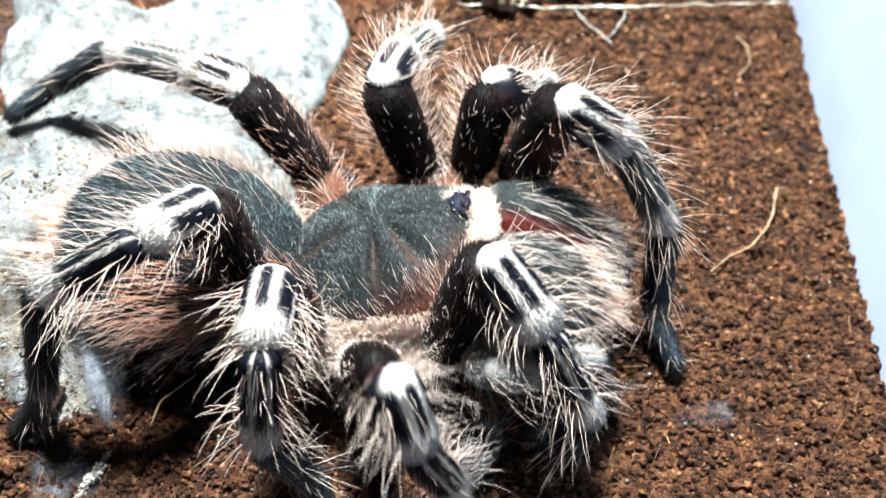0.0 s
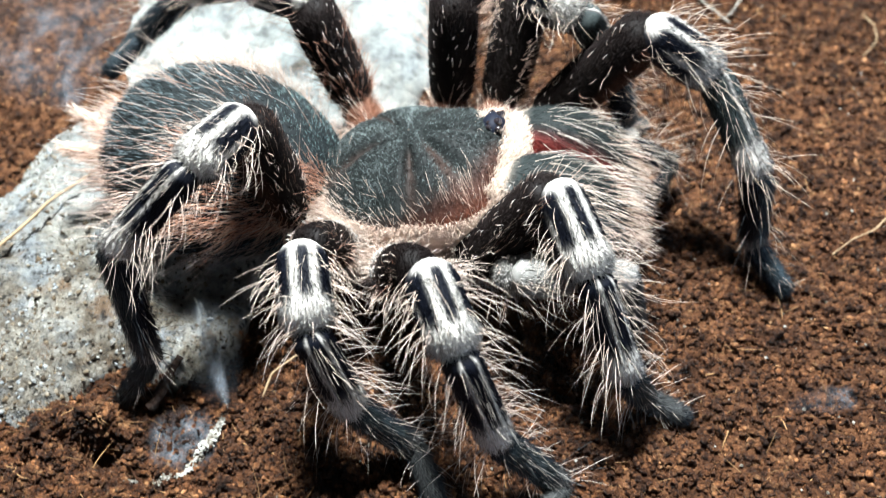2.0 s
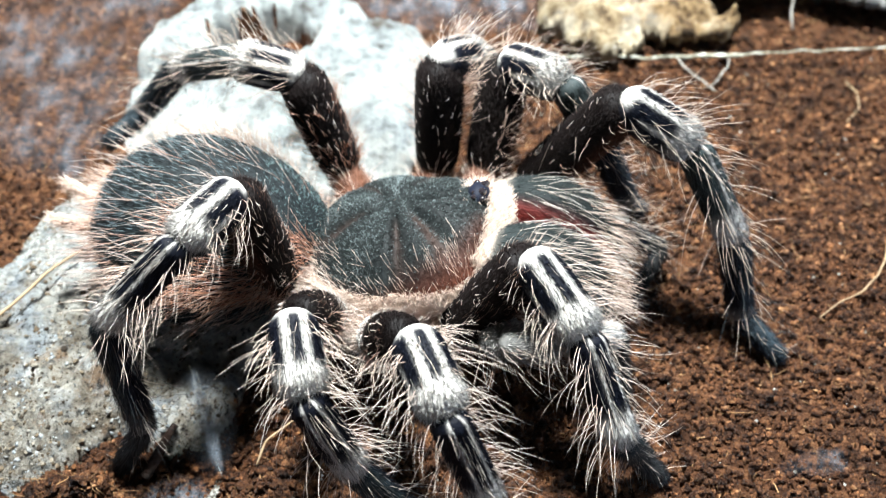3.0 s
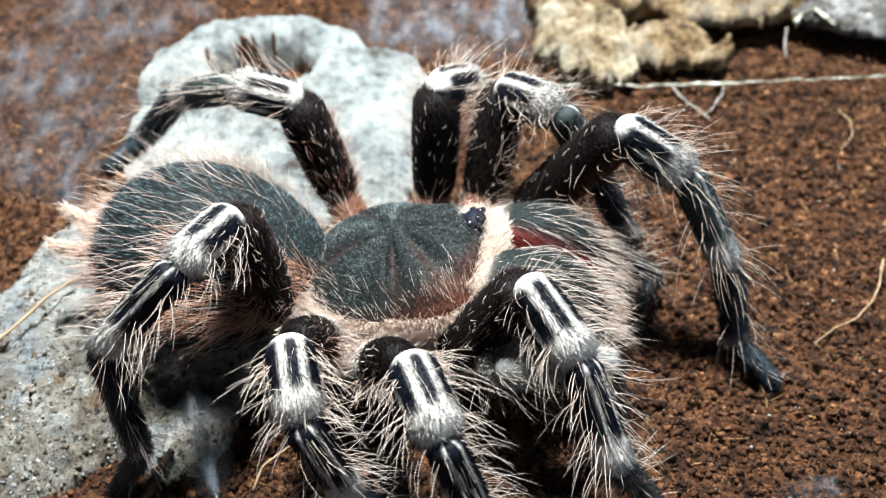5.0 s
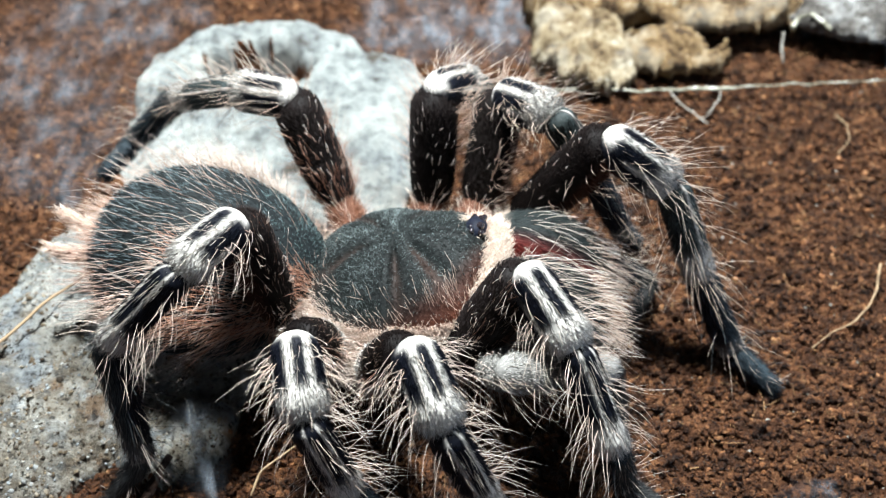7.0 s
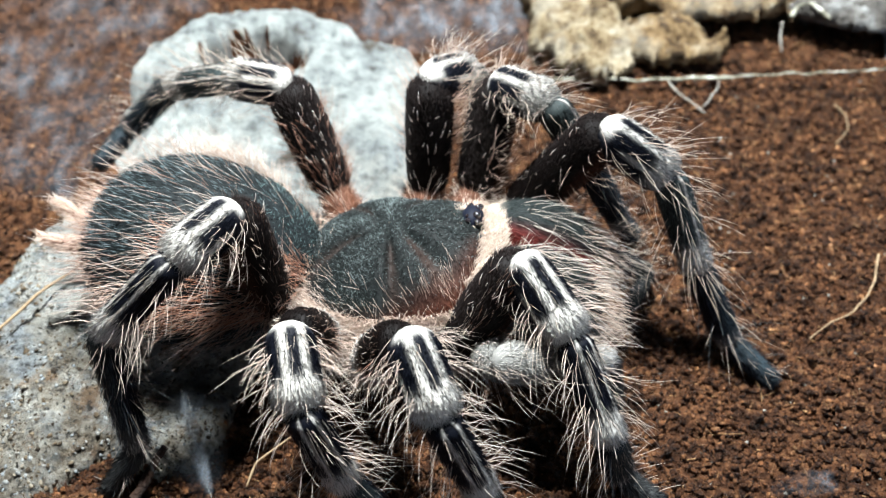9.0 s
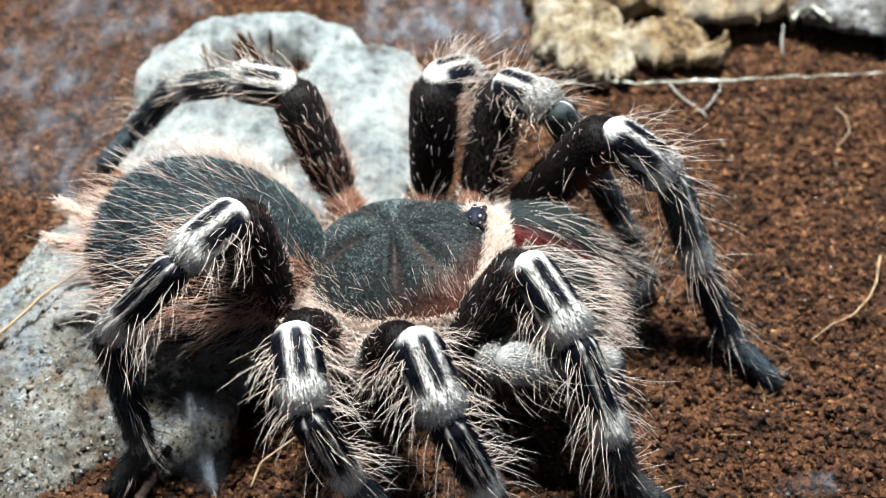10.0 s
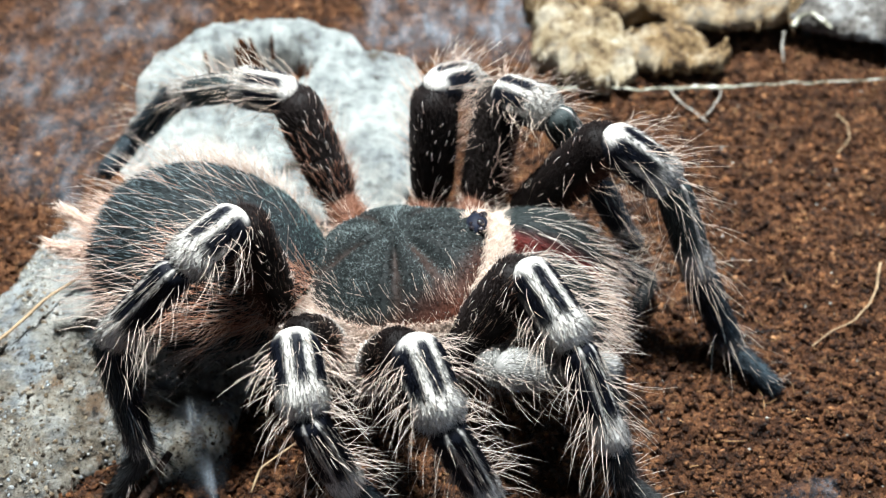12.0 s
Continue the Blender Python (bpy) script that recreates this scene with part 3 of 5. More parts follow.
LEG_POSES['R4'] = ((-19.0, -4.0, 15.0), (24.0, 11.4, 16.7, 20.4, 9.0), {
    0: (-178, 83, -133, 12, -169, -26, -144, -72, -159, -48),
    0.2: (-145, 85, -133, 11, -167, -26, -151, -74, -152, -46),
    0.5: (-167, 81, -131, 9, -159, -30, -117, -75, -149, -42),
    0.8: (-148, 77, -127, 7, -159, -37, -97, -78, -142, -48),
    1: (-158, 77, -127, 2, -159, -37, -84, -72, -139, -49),
    1.5: (-162, 73, -129, -5, -158, -43, -67, -60, -154, -59),
    2: (-143, 78, -127, -6, -151, -39, -64, -75, -148, -51),
    5.5: (-143, 78, -126, -7, -151, -39, -59, -75, -151, -55),
    6.5: (-149, 79, -133, -11, -157, -43, -65, -66, -161, -52),
    10.5: (-146, 79, -134, -12, -161, -45, -65, -67, -144, -47),
})


def direction(az, el):
    a, e = radians(az), radians(el)
    return np.array((math.cos(e) * math.cos(a), math.cos(e) * math.sin(a), math.sin(e)))


def blend_table(table, t):
    """Values at t between the rows of a table, eased."""
    ts = sorted(table)
    if t <= ts[0]:
        return np.array(table[ts[0]], float)
    for a, b in zip(ts, ts[1:]):
        if t <= b:
            w = (t - a) / (b - a)
            return lerp(np.array(table[a], float), np.array(table[b], float), w)
    return np.array(table[ts[-1]], float)


TIMES = [0.1 * i for i in range(0, 23)] + [2.5, 5.5, 5.8, 6.0, 6.1, 6.2, 6.3, 6.4, 6.5, 6.8, 7.2, 8.8, 12.0]
HOLD = {2.0: 2.0, 2.5: 5.5, 5.5: 5.5, 5.9: 5.5, 6.5: 6.5, 7.2: 10.5, 8.8: 10.5, 12.0: 10.5}


def table_of(rows):
    """The rows by time, with the still stretches held."""
    out = {t: rows[t] for t in rows if t < 2.0}
    out.update({t: rows[k] for t, k in HOLD.items()})
    return out


def leg_frames(hip, lengths, rows, t, lean=0.0):
    """Poses of the leg's segments at t, in the animal's space."""
    tab = table_of({k: np.concatenate([direction(v[2 * i], v[2 * i + 1]) for i in range(len(v) // 2)]) for k, v in rows.items()})
    ways = unit(blend_table(tab, t).reshape(-1, 3))
    at = np.array(hip, float)
    joints = [at]
    for w, le in zip(ways, lengths):
        joints.append(joints[-1] + w * le)
    flat = joints[-1] - joints[0]
    flat[2] = 0
    side = unit(np.cross((0, 0, 1), flat))
    out = []
    for w, j in zip(ways, joints):
        up = np.cross(w, side)
        if np.linalg.norm(up) < 0.2:
            up = np.cross(w, side + 0.3 * unit(flat))
        up = unit(up) + np.array((0, lean, 0))
        up = unit(up - w * (up @ w))
        y = np.cross(up, w)
        m = Matrix(((w[0], y[0], up[0], j[0] * MM), (w[1], y[1], up[1], j[1] * MM), (w[2], y[2], up[2], j[2] * MM), (0, 0, 0, 1)))
        out.append(m)
    return out


# ---- the tarantula ----
BASE = Vector((-8 * MM, -26 * MM, 0))
spider = tagged(new("tarantula"), "black tarantula with white-striped knees and long pale bristles", "spider")
spider.location = BASE
KEYED = []

LEG_KINDS = ("femur", "patella", "tibia", "metatarsus", "tarsus")
PALP_KINDS = ("femur", "patella", "tibia", "tarsus")
for key, (hip, lengths, rows) in LEG_POSES.items():
    palp = key[0] == "P"
    inner = (0.45 * hip[0] + 0.5, 0.35 * hip[1] + 0.5, 12 if hip[1] > 10 else 15)
    limb = part("pedipalp" if palp else "leg", coxa(hip, inner, hip[1] > 10, key in ("L2", "L3", "L4")), spider)
    for i, (kind, le) in enumerate(zip(PALP_KINDS if palp else LEG_KINDS, lengths)):
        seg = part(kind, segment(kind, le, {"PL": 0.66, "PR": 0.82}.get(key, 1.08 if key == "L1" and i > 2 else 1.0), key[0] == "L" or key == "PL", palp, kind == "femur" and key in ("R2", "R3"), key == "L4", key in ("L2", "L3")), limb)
        KEYED.append((seg, key, i))


def ellipsoid(centre, radii, turn, tone, rings=26, cols=36, shape=None):
    """A grid over an ellipsoid: points and outward normals by (u, a)."""
    rot = np.array(Euler([radians(v) for v in turn]).to_matrix())

    def place(u, a, out=0.0):
        x = -np.cos(u * math.pi)
        r = np.sin(u * math.pi)
        q = np.stack([x, r * np.sin(a), r * np.cos(a)], -1)
        if shape is not None:
            q = shape(q)
        return (q * (np.array(radii) + out)) @ rot.T + np.array(centre)

    def normal(u, a):
        x = -np.cos(u * math.pi)
        r = np.sin(u * math.pi)
        q = np.stack([x, r * np.sin(a), r * np.cos(a)], -1) / np.array(radii)
        return unit(q) @ rot.T

    return place, normal, rot


def build_abdomen():
    p = Pelt()
    c = np.array((0.0, 0.0, 0.0))

    def egg(q):
        q = q.copy()
        q[..., 1:] *= (1 - 0.10 * q[..., :1])
        return q

    place, normal, rot = ellipsoid(c, (20.0, 16.5, 15.2), (0, 4, -8), None, shape=egg)

    def tone(u, a):
        d = np.abs(np.angle(np.exp(1j * a)))
        low = step(d, 1.15, 1.9)
        return lerp(np.array((0.011, 0.014, 0.015)), lerp(PINK, RUST, 0.6) * 0.16, np.maximum(low * 0.9 * step(np.sin(a), -0.25, 0.25), 0.55 * step(-u, -0.14, -0.02))[..., None])

    u = np.linspace(0.004, 0.996, 30)
    a = np.linspace(0, 2 * math.pi, 44, endpoint=False)
    U, A = np.meshgrid(u, a, indexing="ij")
    p.grid(place(U, A), tone(U, A))
    n = 20000
    U, A = np.arccos(1 - 2 * rng.random(n)) / math.pi, rng.random(n) * 2 * math.pi
    back = np.array((-1.0, 0.1, 0.0))
    # velvet sheen painted on: more pale blue-grey hairs over the upper rear
    tn = np.where(rng.random((n, 1)) < (0.14 + 0.3 * step(np.cos(A), 0.35, 0.8) * step(-U, -0.62, -0.35))[:, None], np.maximum(tone(U, A), np.array((0.095, 0.125, 0.135))), tone(U, A) * 0.5) * rng.uniform(0.6, 1.4, (n, 1))
    p.hairs(place(U, A, -0.05), normal(U, A) * 0.4 + back * 0.9 + rng.normal(0, 0.2, (n, 3)), rng.uniform(0.8, 1.6, n), 0.06, tn, tn * 2.0 + np.where(rng.random((n, 1)) < 0.3, 0.05, 0.005), k=1)
    # long bristles, rust at the root and pale at the tip, swept to the rear
    n = 1500
    U, A = np.arccos(1 - 2 * rng.random(n)) / math.pi, rng.random(n) * 2 * math.pi
    keep = (U < 0.86 - 0.25 * np.cos(A) * 0.35 + rng.normal(0, 0.03, n)) & ((np.cos(A) < 0.55) | (rng.random(n) < 0.45)) & ((np.cos(A) > -0.45) | (np.sin(A) > 0))
    U, A = U[keep], A[keep]
    n = len(U)
    nor = normal(U, A)
    way = nor * rng.uniform(0.25, 0.75, (n, 1)) + back * rng.uniform(0.5, 1.1, (n, 1)) + rng.normal(0, 0.2, (n, 3))
    p.hairs(place(U, A, -0.1), way, rng.uniform(4.5, 10.5, n), rng.uniform(0.038, 0.058, n), lerp(RUST * 0.55, PINK * 0.6, rng.random((n, 1))), lerp(PINK, WHITE, rng.uniform(0.2, 1, (n, 1))), back * 0.18 + rng.normal(0, 0.14, (n, 3)) + np.array((0, 0, -0.08)), k=4)
    # fine pink down low on the flanks and behind
    n = 6500
    U, A = np.arccos(1 - 2 * rng.random(n)) / math.pi, rng.random(n) * 2 * math.pi
    keep = ((np.cos(A) < 0.30) & ((np.cos(A) > 0.0) | (np.sin(A) > 0.2))) | (U < 0.16)
    U, A = U[keep], A[keep]
    n = len(U)
    p.hairs(place(U, A, -0.1), normal(U, A) + back * 0.7 + rng.normal(0, 0.3, (n, 3)), rng.uniform(2.2, 6.0, n), 0.045, lerp(RUST, PINK, rng.random((n, 1))) * 0.7, lerp(RUST, CREAM, 0.6) * 0.95, k=2)
    # soft pale fur over the far flank
    n = 600
    U, A = rng.normal(0.48, 0.12, n), rng.normal(1.25, 0.25, n)
    p.hairs(place(U, A, -0.1), normal(U, A) * 0.5 + np.array((-0.35, 0.2, 0.75)) + rng.normal(0, 0.25, (n, 3)), rng.uniform(3.0, 7.0, n), 0.05, lerp(PINK, CREAM, rng.random((n, 1))) * 0.55, lerp(PINK, CREAM, rng.random((n, 1))) * 0.8, k=2)
    # speckled stubble in front
    n = 7000
    U, A = rng.uniform(0.62, 0.995, n), rng.uniform(-2.2, 2.2, n)
    tn = np.where(rng.random((n, 1)) < 0.35, np.array((0.09, 0.135, 0.135)), np.array((0.006, 0.008, 0.010))) * rng.uniform(0.5, 1.5, (n, 1))
    p.hairs(place(U, A, -0.05), normal(U, A) * 0.7 + back * 0.5 + rng.normal(0, 0.35, (n, 3)), rng.uniform(0.4, 0.9, n), 0.06, tn, tn, k=1)
    # rust fringe beside the waist
    n = 800
    U, A = rng.uniform(0.45, 0.97, n), rng.uniform(-1.6, -0.5, n)
    p.hairs(place(U, A, -0.1), normal(U, A) * 0.6 + back * 0.8 + np.array((0, 0, 0.25)) + rng.normal(0, 0.16, (n, 3)), rng.uniform(3.5, 8.0, n), 0.05, RUST * 1.2, lerp(RUST * 1.3, CREAM, rng.random((n, 1)) * 0.8), rng.normal(0, 0.2, (n, 3)), k=3)
    return p.mesh("abdomen")


abdomen = part("abdomen", build_abdomen(), spider, "black velvety abdomen with rust and pale bristles")
ABDOMEN_AT = (-31.0, 6.0, 17.0)
abdomen.location = [v * MM for v in ABDOMEN_AT]


def build_spinneret():
    p = Pelt()
    u = np.linspace(0, 1, 8)
    a = np.linspace(0, 2 * math.pi, 12, endpoint=False)
    U, A = np.meshgrid(u, a, indexing="ij")
    r = 1.5 * (1 - U * 0.75) * np.sqrt(np.clip(1 - np.clip((U - 0.85) / 0.15, 0, 1) ** 2 * 0.95, 0, 1))
    p.grid(np.stack([-U * 8, r * np.sin(A), r * np.cos(A) + 2.0 * U * U], -1), np.broadcast_to(lerp(PINK, RUST, 0.5) * 0.6, U.shape + (3,)))
    n = 420
    U, A = rng.random(n), rng.random(n) * 2 * math.pi
    r = 1.5 * (1 - U * 0.75)
    nor = np.stack([0 * A, np.sin(A), np.cos(A)], -1)
    p.hairs(np.stack([-U * 8, r * np.sin(A), r * np.cos(A) + 2.0 * U * U], -1), nor * 0.5 + np.array((-0.9, 0, 0.2)), rng.uniform(1.0, 2.6, n), 0.06, lerp(RUST, PINK, rng.random((n, 1))), CREAM, k=2)
    return p.mesh("spinneret")


spin_mesh = build_spinneret()
for dy, rz in ((2.6, -14), (-2.6, 12)):
    ob = part("spinneret", spin_mesh, abdomen)
    ob.matrix_basis = pose(-19.0 * MM, dy * MM + 2.5 * MM, 0.5 * MM, 0, 12, rz)


# ---- carapace ----
CARA = pose(1.0 * MM, 3.0 * MM, 17.4 * MM, -6, -9, -8)


def carapace_point(s, th, out=0.0):
    """s: 0 at the middle to 1 at the rim; th: angle from the front."""
    c, si = np.cos(th), np.sin(th)
    e = np.where(c > 0, 3.6, 2.1)
    rim = (np.abs(c / 16.6) ** e + np.abs(si / np.where(c > 0, 14.8, 15.6)) ** e) ** (-1 / e)
    x, y = rim * s * c, rim * s * si
    dome = 9.6 * (1 - s ** 2.4) ** 0.70
    head = 2.6 * np.exp(-(((x - 9.5) / 6.0) ** 2 + (y / 5.2) ** 2))
    fovea = -1.3 * np.exp(-(((x + 2.5) / 1.1) ** 2 + (y / 2.2) ** 2))
    groove = -0.95 * np.exp(-((np.abs(np.sin(2.5 * th + 0.3))) / 0.22) ** 2) * step(s, 0.12, 0.3) * step(-s, -0.92, -0.6)
    neck = -1.2 * np.exp(-((np.abs(np.abs(th) - 0.72)) / 0.13) ** 2) * step(s, 0.15, 0.35) * step(-s, -0.98, -0.75)
    brow = 6.5 * step(x, 3.0, 13.5) * np.exp(-(np.abs(y) / 10.5) ** 3) * s ** 3
    z = brow + np.clip(dome, 0, None) + (head + fovea + groove + neck) * (1 - s ** 4)
    return np.stack([x, y, z + out], -1)


def build_carapace():
    p = Pelt()
    dark, warm = np.array((0.012, 0.0145, 0.0145)), np.array((0.095, 0.032, 0.019))

    def tone(s, th):
        x, y = s * np.cos(th), s * np.sin(th)
        w = step(x - 0.9 * y, 0.85, 1.35) * 0.8 + 0.25 * step(s, 0.88, 0.98)
        edge = step(s, 0.955, 1.0)
        br = np.clip(0.9 * step(-np.abs(th + 0.80), -0.16, -0.03) * step(s, 0.2, 0.35) + 0.75 * np.exp(-(np.sin(2.5 * th + 0.3) / 0.2) ** 2) * step(s, 0.2, 0.4) * (np.abs(th) > 0.9), 0, 1)
        return lerp(lerp(lerp(dark, np.array((0.034, 0.021, 0.017)), br[..., None]), warm, np.clip(w, 0, 1)[..., None]), lerp(PINK, CREAM, 0.6), edge[..., None])

    s = np.concatenate([np.linspace(0.01, 0.9, 30), np.linspace(0.92, 1.0, 6)])
    th = np.linspace(0, 2 * math.pi, 96, endpoint=False)
    S, T = np.meshgrid(s, th, indexing="ij")
    top = carapace_point(S, np.angle(np.exp(1j * T)))
    low = top[-1:].copy()
    low[..., :2] *= 0.86
    low[..., 2] -= 5.5
    bot = low.copy()
    bot[..., :2] *= 0.15
    bot[..., 2] -= 2.0
    p.grid(np.concatenate([top, low, bot]), np.concatenate([tone(S, np.angle(np.exp(1j * T))), np.broadcast_to(PINK * 0.8, (2, len(th), 3))]))
    # down that runs out from the middle
    n = 26000
    S, T = np.sqrt(rng.random(n)), rng.uniform(-math.pi, math.pi, n)
    out = np.stack([np.cos(T), np.sin(T), 0 * T], -1)
    ray = 0.5 - 0.5 * np.cos(5 * T + 0.6)
    head = np.abs(T) < 0.6
    red = tone(S, T)[:, 0] > 0.029
    pale = rng.random(n) < np.where(red, 0.06, np.where(head, 0.15, 0.08 + 0.36 * ray ** 1.5))
    tn = np.where(pale[:, None], np.array((0.095, 0.115, 0.115)), tone(S, T)) * rng.uniform(0.6, 1.5, (n, 1))
    p.hairs(carapace_point(S, T), out * 0.6 + np.array((0, 0, 0.45)) + rng.normal(0, 0.45, (n, 3)), rng.uniform(0.3, 0.7, n), 0.055, tn, tn * 1.5, k=1)
    # pale fringe round the rim
    n = 5500
    T = rng.uniform(-math.pi, math.pi, n)
    S = rng.uniform(0.95, 1.0, n)
    out = np.stack([np.cos(T), np.sin(T), 0 * T], -1)
    p.hairs(carapace_point(S, T), out + np.array((0, 0, 0.25)) + rng.normal(0, 0.45, (n, 3)), rng.uniform(0.6, 1.7, n), 0.045, lerp(RUST, CREAM, rng.random((n, 1))) * 0.7, lerp(PINK, CREAM, rng.random((n, 1))), k=2)
    # longer thin hairs that stand along the near rim
    n = 170
    T = rng.uniform(-2.9, -0.35, n)
    S = rng.uniform(0.96, 1.0, n)
    out = np.stack([np.cos(T), np.sin(T), 0 * T], -1)
    p.hairs(carapace_point(S, T), out * 0.45 + np.array((0, 0, 0.8)) + rng.normal(0, 0.3, (n, 3)), rng.uniform(1.8, 4.2, n), 0.036, PINK * 0.8, CREAM, rng.normal(0, 0.2, (n, 3)), k=4)
    # thin pale bristles scattered over the flanks
    n = 90
    T = np.where(rng.random(n) < 0.45, rng.normal(-0.75, 0.15, n), rng.uniform(-2.4, -0.4, n))
    S = rng.uniform(0.72, 0.98, n)
    out = np.stack([np.cos(T), np.sin(T), 0 * T], -1)
    p.hairs(carapace_point(S, T), np.array((-0.25, 0, 0.9)) + out * 0.15 + rng.normal(0, 0.16, (n, 3)), rng.uniform(2.0, 5.0, n), 0.038, PINK, CREAM, rng.normal(0, 0.08, (n, 3)), k=3)
    # cream band of down along the front edge
    n = 13000
    y = rng.uniform(-12.5, 11.0, n)
    th = np.arctan2(y, 16.2)
    q = carapace_point(rng.uniform(0.90, 1.0, n), th)
    q[:, 0] += rng.uniform(-0.4, 2.4, n)
    q[:, 2] += rng.uniform(-2.6, 0.4, n)
    p.hairs(q, np.array((0.55, 0, 0.75)) + rng.normal(0, 0.25, (n, 3)), rng.uniform(0.9, 1.9, n), 0.055, lerp(PINK, CREAM, rng.random((n, 1))) * 0.75, CREAM * rng.uniform(0.55, 1.0, (n, 1)), k=2)
    return p.mesh("carapace")


carapace = part("carapace", build_carapace(), spider, "dark grey carapace with radial grooves and a pale rim")
carapace.matrix_basis = CARA


def build_tubercle():
    p = Pelt()
    u = np.linspace(0, 1, 9)
    a = np.linspace(0, 2 * math.pi, 20, endpoint=False)
    U, A = np.meshgrid(u, a, indexing="ij")
    r = np.cos((1 - U) * 0 + U * math.pi / 2)
    p.grid(np.stack([1.9 * r * np.cos(A), 2.6 * r * np.sin(A), 1.9 * np.sin(U * math.pi / 2)], -1), np.broadcast_to(BLACK, U.shape + (3,)))
    n = 110
    A = np.where(rng.random(n) < 0.6, rng.normal(1.9, 0.7, n), rng.random(n) * 2 * math.pi)
    p.hairs(np.stack([1.8 * np.cos(A), 2.5 * np.sin(A), 0.3 + 0 * A], -1), np.stack([np.cos(A), np.sin(A), 0.8 + 0 * A], -1), rng.uniform(1.0, 2.2, n), 0.05, PINK, CREAM, rng.normal(0, 0.2, (n, 3)), k=3)
    return p.mesh("ocular_tubercle")


front = carapace_point(np.array([0.80]), np.array([0.17]))[0]
tubercle = part("ocular_tubercle", build_tubercle(), carapace, "black eye mound")
tubercle.location = [front[0] * MM, front[1] * MM, (front[2] - 0.3) * MM]


def ball(name, r, mat, rings=10, cols=16):
    bm = bmesh.new()
    bmesh.ops.create_uvsphere(bm, u_segments=cols, v_segments=rings, radius=r)
    for f in bm.faces:
        f.smooth = True
    me = bpy.data.meshes.new(name)
    bm.to_mesh(me)
    bm.free()
    me.materials.append(mat)
    return me


for ex, ey, ez, er in ((0.9, 0.95, 1.5, 0.68), (0.9, -0.95, 1.5, 0.68), (1.1, 2.1, 0.95, 0.55), (1.1, -2.1, 0.95, 0.55), (-0.4, 2.0, 1.2, 0.48), (-0.4, -2.0, 1.2, 0.48), (-0.55, 1.3, 1.6, 0.36), (-0.55, -1.3, 1.6, 0.36)):
    ob = part("eye", ball("eye", er * MM, EYE), carapace, "glossy black eye")
    ob.location = [(front[0] + ex) * MM, (front[1] + ey) * MM, (front[2] - 0.5 + ez) * MM]


# ---- jaws ----
def build_chelicera(side):
    p = Pelt()

    def bulge(q):
        q = q.copy()
        q[..., 2] -= 0.30 * np.clip(q[..., 0], -0.3, 1) ** 2 * np.sign(np.clip(q[..., 0], 0, 1))
        q[..., 1] *= 0.9 + 0.1 * q[..., 2]
        return q

    place, normal, rot = ellipsoid((0, 0, 0), (11.5, 6.6, 7.8), (0, 18, 0), None, shape=bulge)

    def tone(u, a):
        inner = np.clip(np.sin(a) * -side, 0, 1)
        top = np.clip(np.cos(a), 0, 1)
        base = lerp(GREY * 1.5, np.array((0.016, 0.021, 0.021)), step(top, 0.35, 0.85)[..., None] * np.ones(3))
        base = lerp(base, RUST * np.array((0.40, 0.10, 0.12)), (0.95 * step(inner, 0.50, 0.85))[..., None])
        return lerp(base, CREAM, (0.8 * step(-u, -0.24, -0.12))[..., None])

    u = np.linspace(0.004, 0.996, 24)
    a = np.linspace(0, 2 * math.pi, 30, endpoint=False)
    U, A = np.meshgrid(u, a, indexing="ij")
    p.grid(place(U, A), tone(U, A))
    n = 7000
    U, A = np.arccos(1 - 2 * rng.random(n)) / math.pi, rng.random(n) * 2 * math.pi
    fw = np.array((1.0, 0, -0.35))
    tn = tone(U, A) * rng.uniform(0.7, 1.6, (n, 1))
    p.hairs(place(U, A, -0.05), normal(U, A) * 0.5 + fw * 0.8 + rng.normal(0, 0.15, (n, 3)), rng.uniform(0.8, 1.8, n), 0.055, tn, tn * 1.3 + 0.02, k=1)
    n = 1200  # fine combed hair
    U, A = rng.uniform(0.12, 0.95, n), rng.uniform(-2.3, 2.3, n)
    c0 = lerp(np.array((0.05, 0.05, 0.045)), CREAM, rng.random((n, 1)) ** 1.8) * 0.75
    p.hairs(place(U, A, -0.05), normal(U, A) * 0.22 + fw + rng.normal(0, 0.10, (n, 3)), rng.uniform(1.6, 3.6, n), 0.035, c0 * 0.6, c0, np.array((0, 0, -0.22)) + rng.normal(0, 0.06, (n, 3)), k=3)
    n = 70  # long arched hairs on top
    U, A = rng.uniform(0.3, 0.75, n), rng.normal(0, 0.6, n)
    p.hairs(place(U, A, -0.05), normal(U, A) * 0.55 + fw * 0.8 + rng.normal(0, 0.1, (n, 3)), rng.uniform(3.5, 7.5, n), 0.042, CREAM * 0.7, WHITE, np.array((0.1, 0, -0.42)) + rng.normal(0, 0.08, (n, 3)), k=5)
    n = 260
    U, A = 0.40 + 0.57 * rng.random(n) ** 0.6, rng.normal(0, 1.5, n)
    keep = (U > 0.62) | (np.abs(A) > 0.9)
    U, A = U[keep], A[keep]
    n = len(U)
    p.hairs(place(U, A, -0.1), normal(U, A) * rng.uniform(0.4, 0.9, (n, 1)) + fw * 0.8 + rng.normal(0, 0.15, (n, 3)), rng.uniform(3.0, 6.5, n), rng.uniform(0.038, 0.055, n), lerp(RUST, CREAM, rng.random((n, 1))) * 0.7, lerp(PINK, CREAM, rng.random((n, 1))), np.array((0.05, 0, -0.3)) + rng.normal(0, 0.1, (n, 3)), k=4)
    return p.mesh("chelicera")


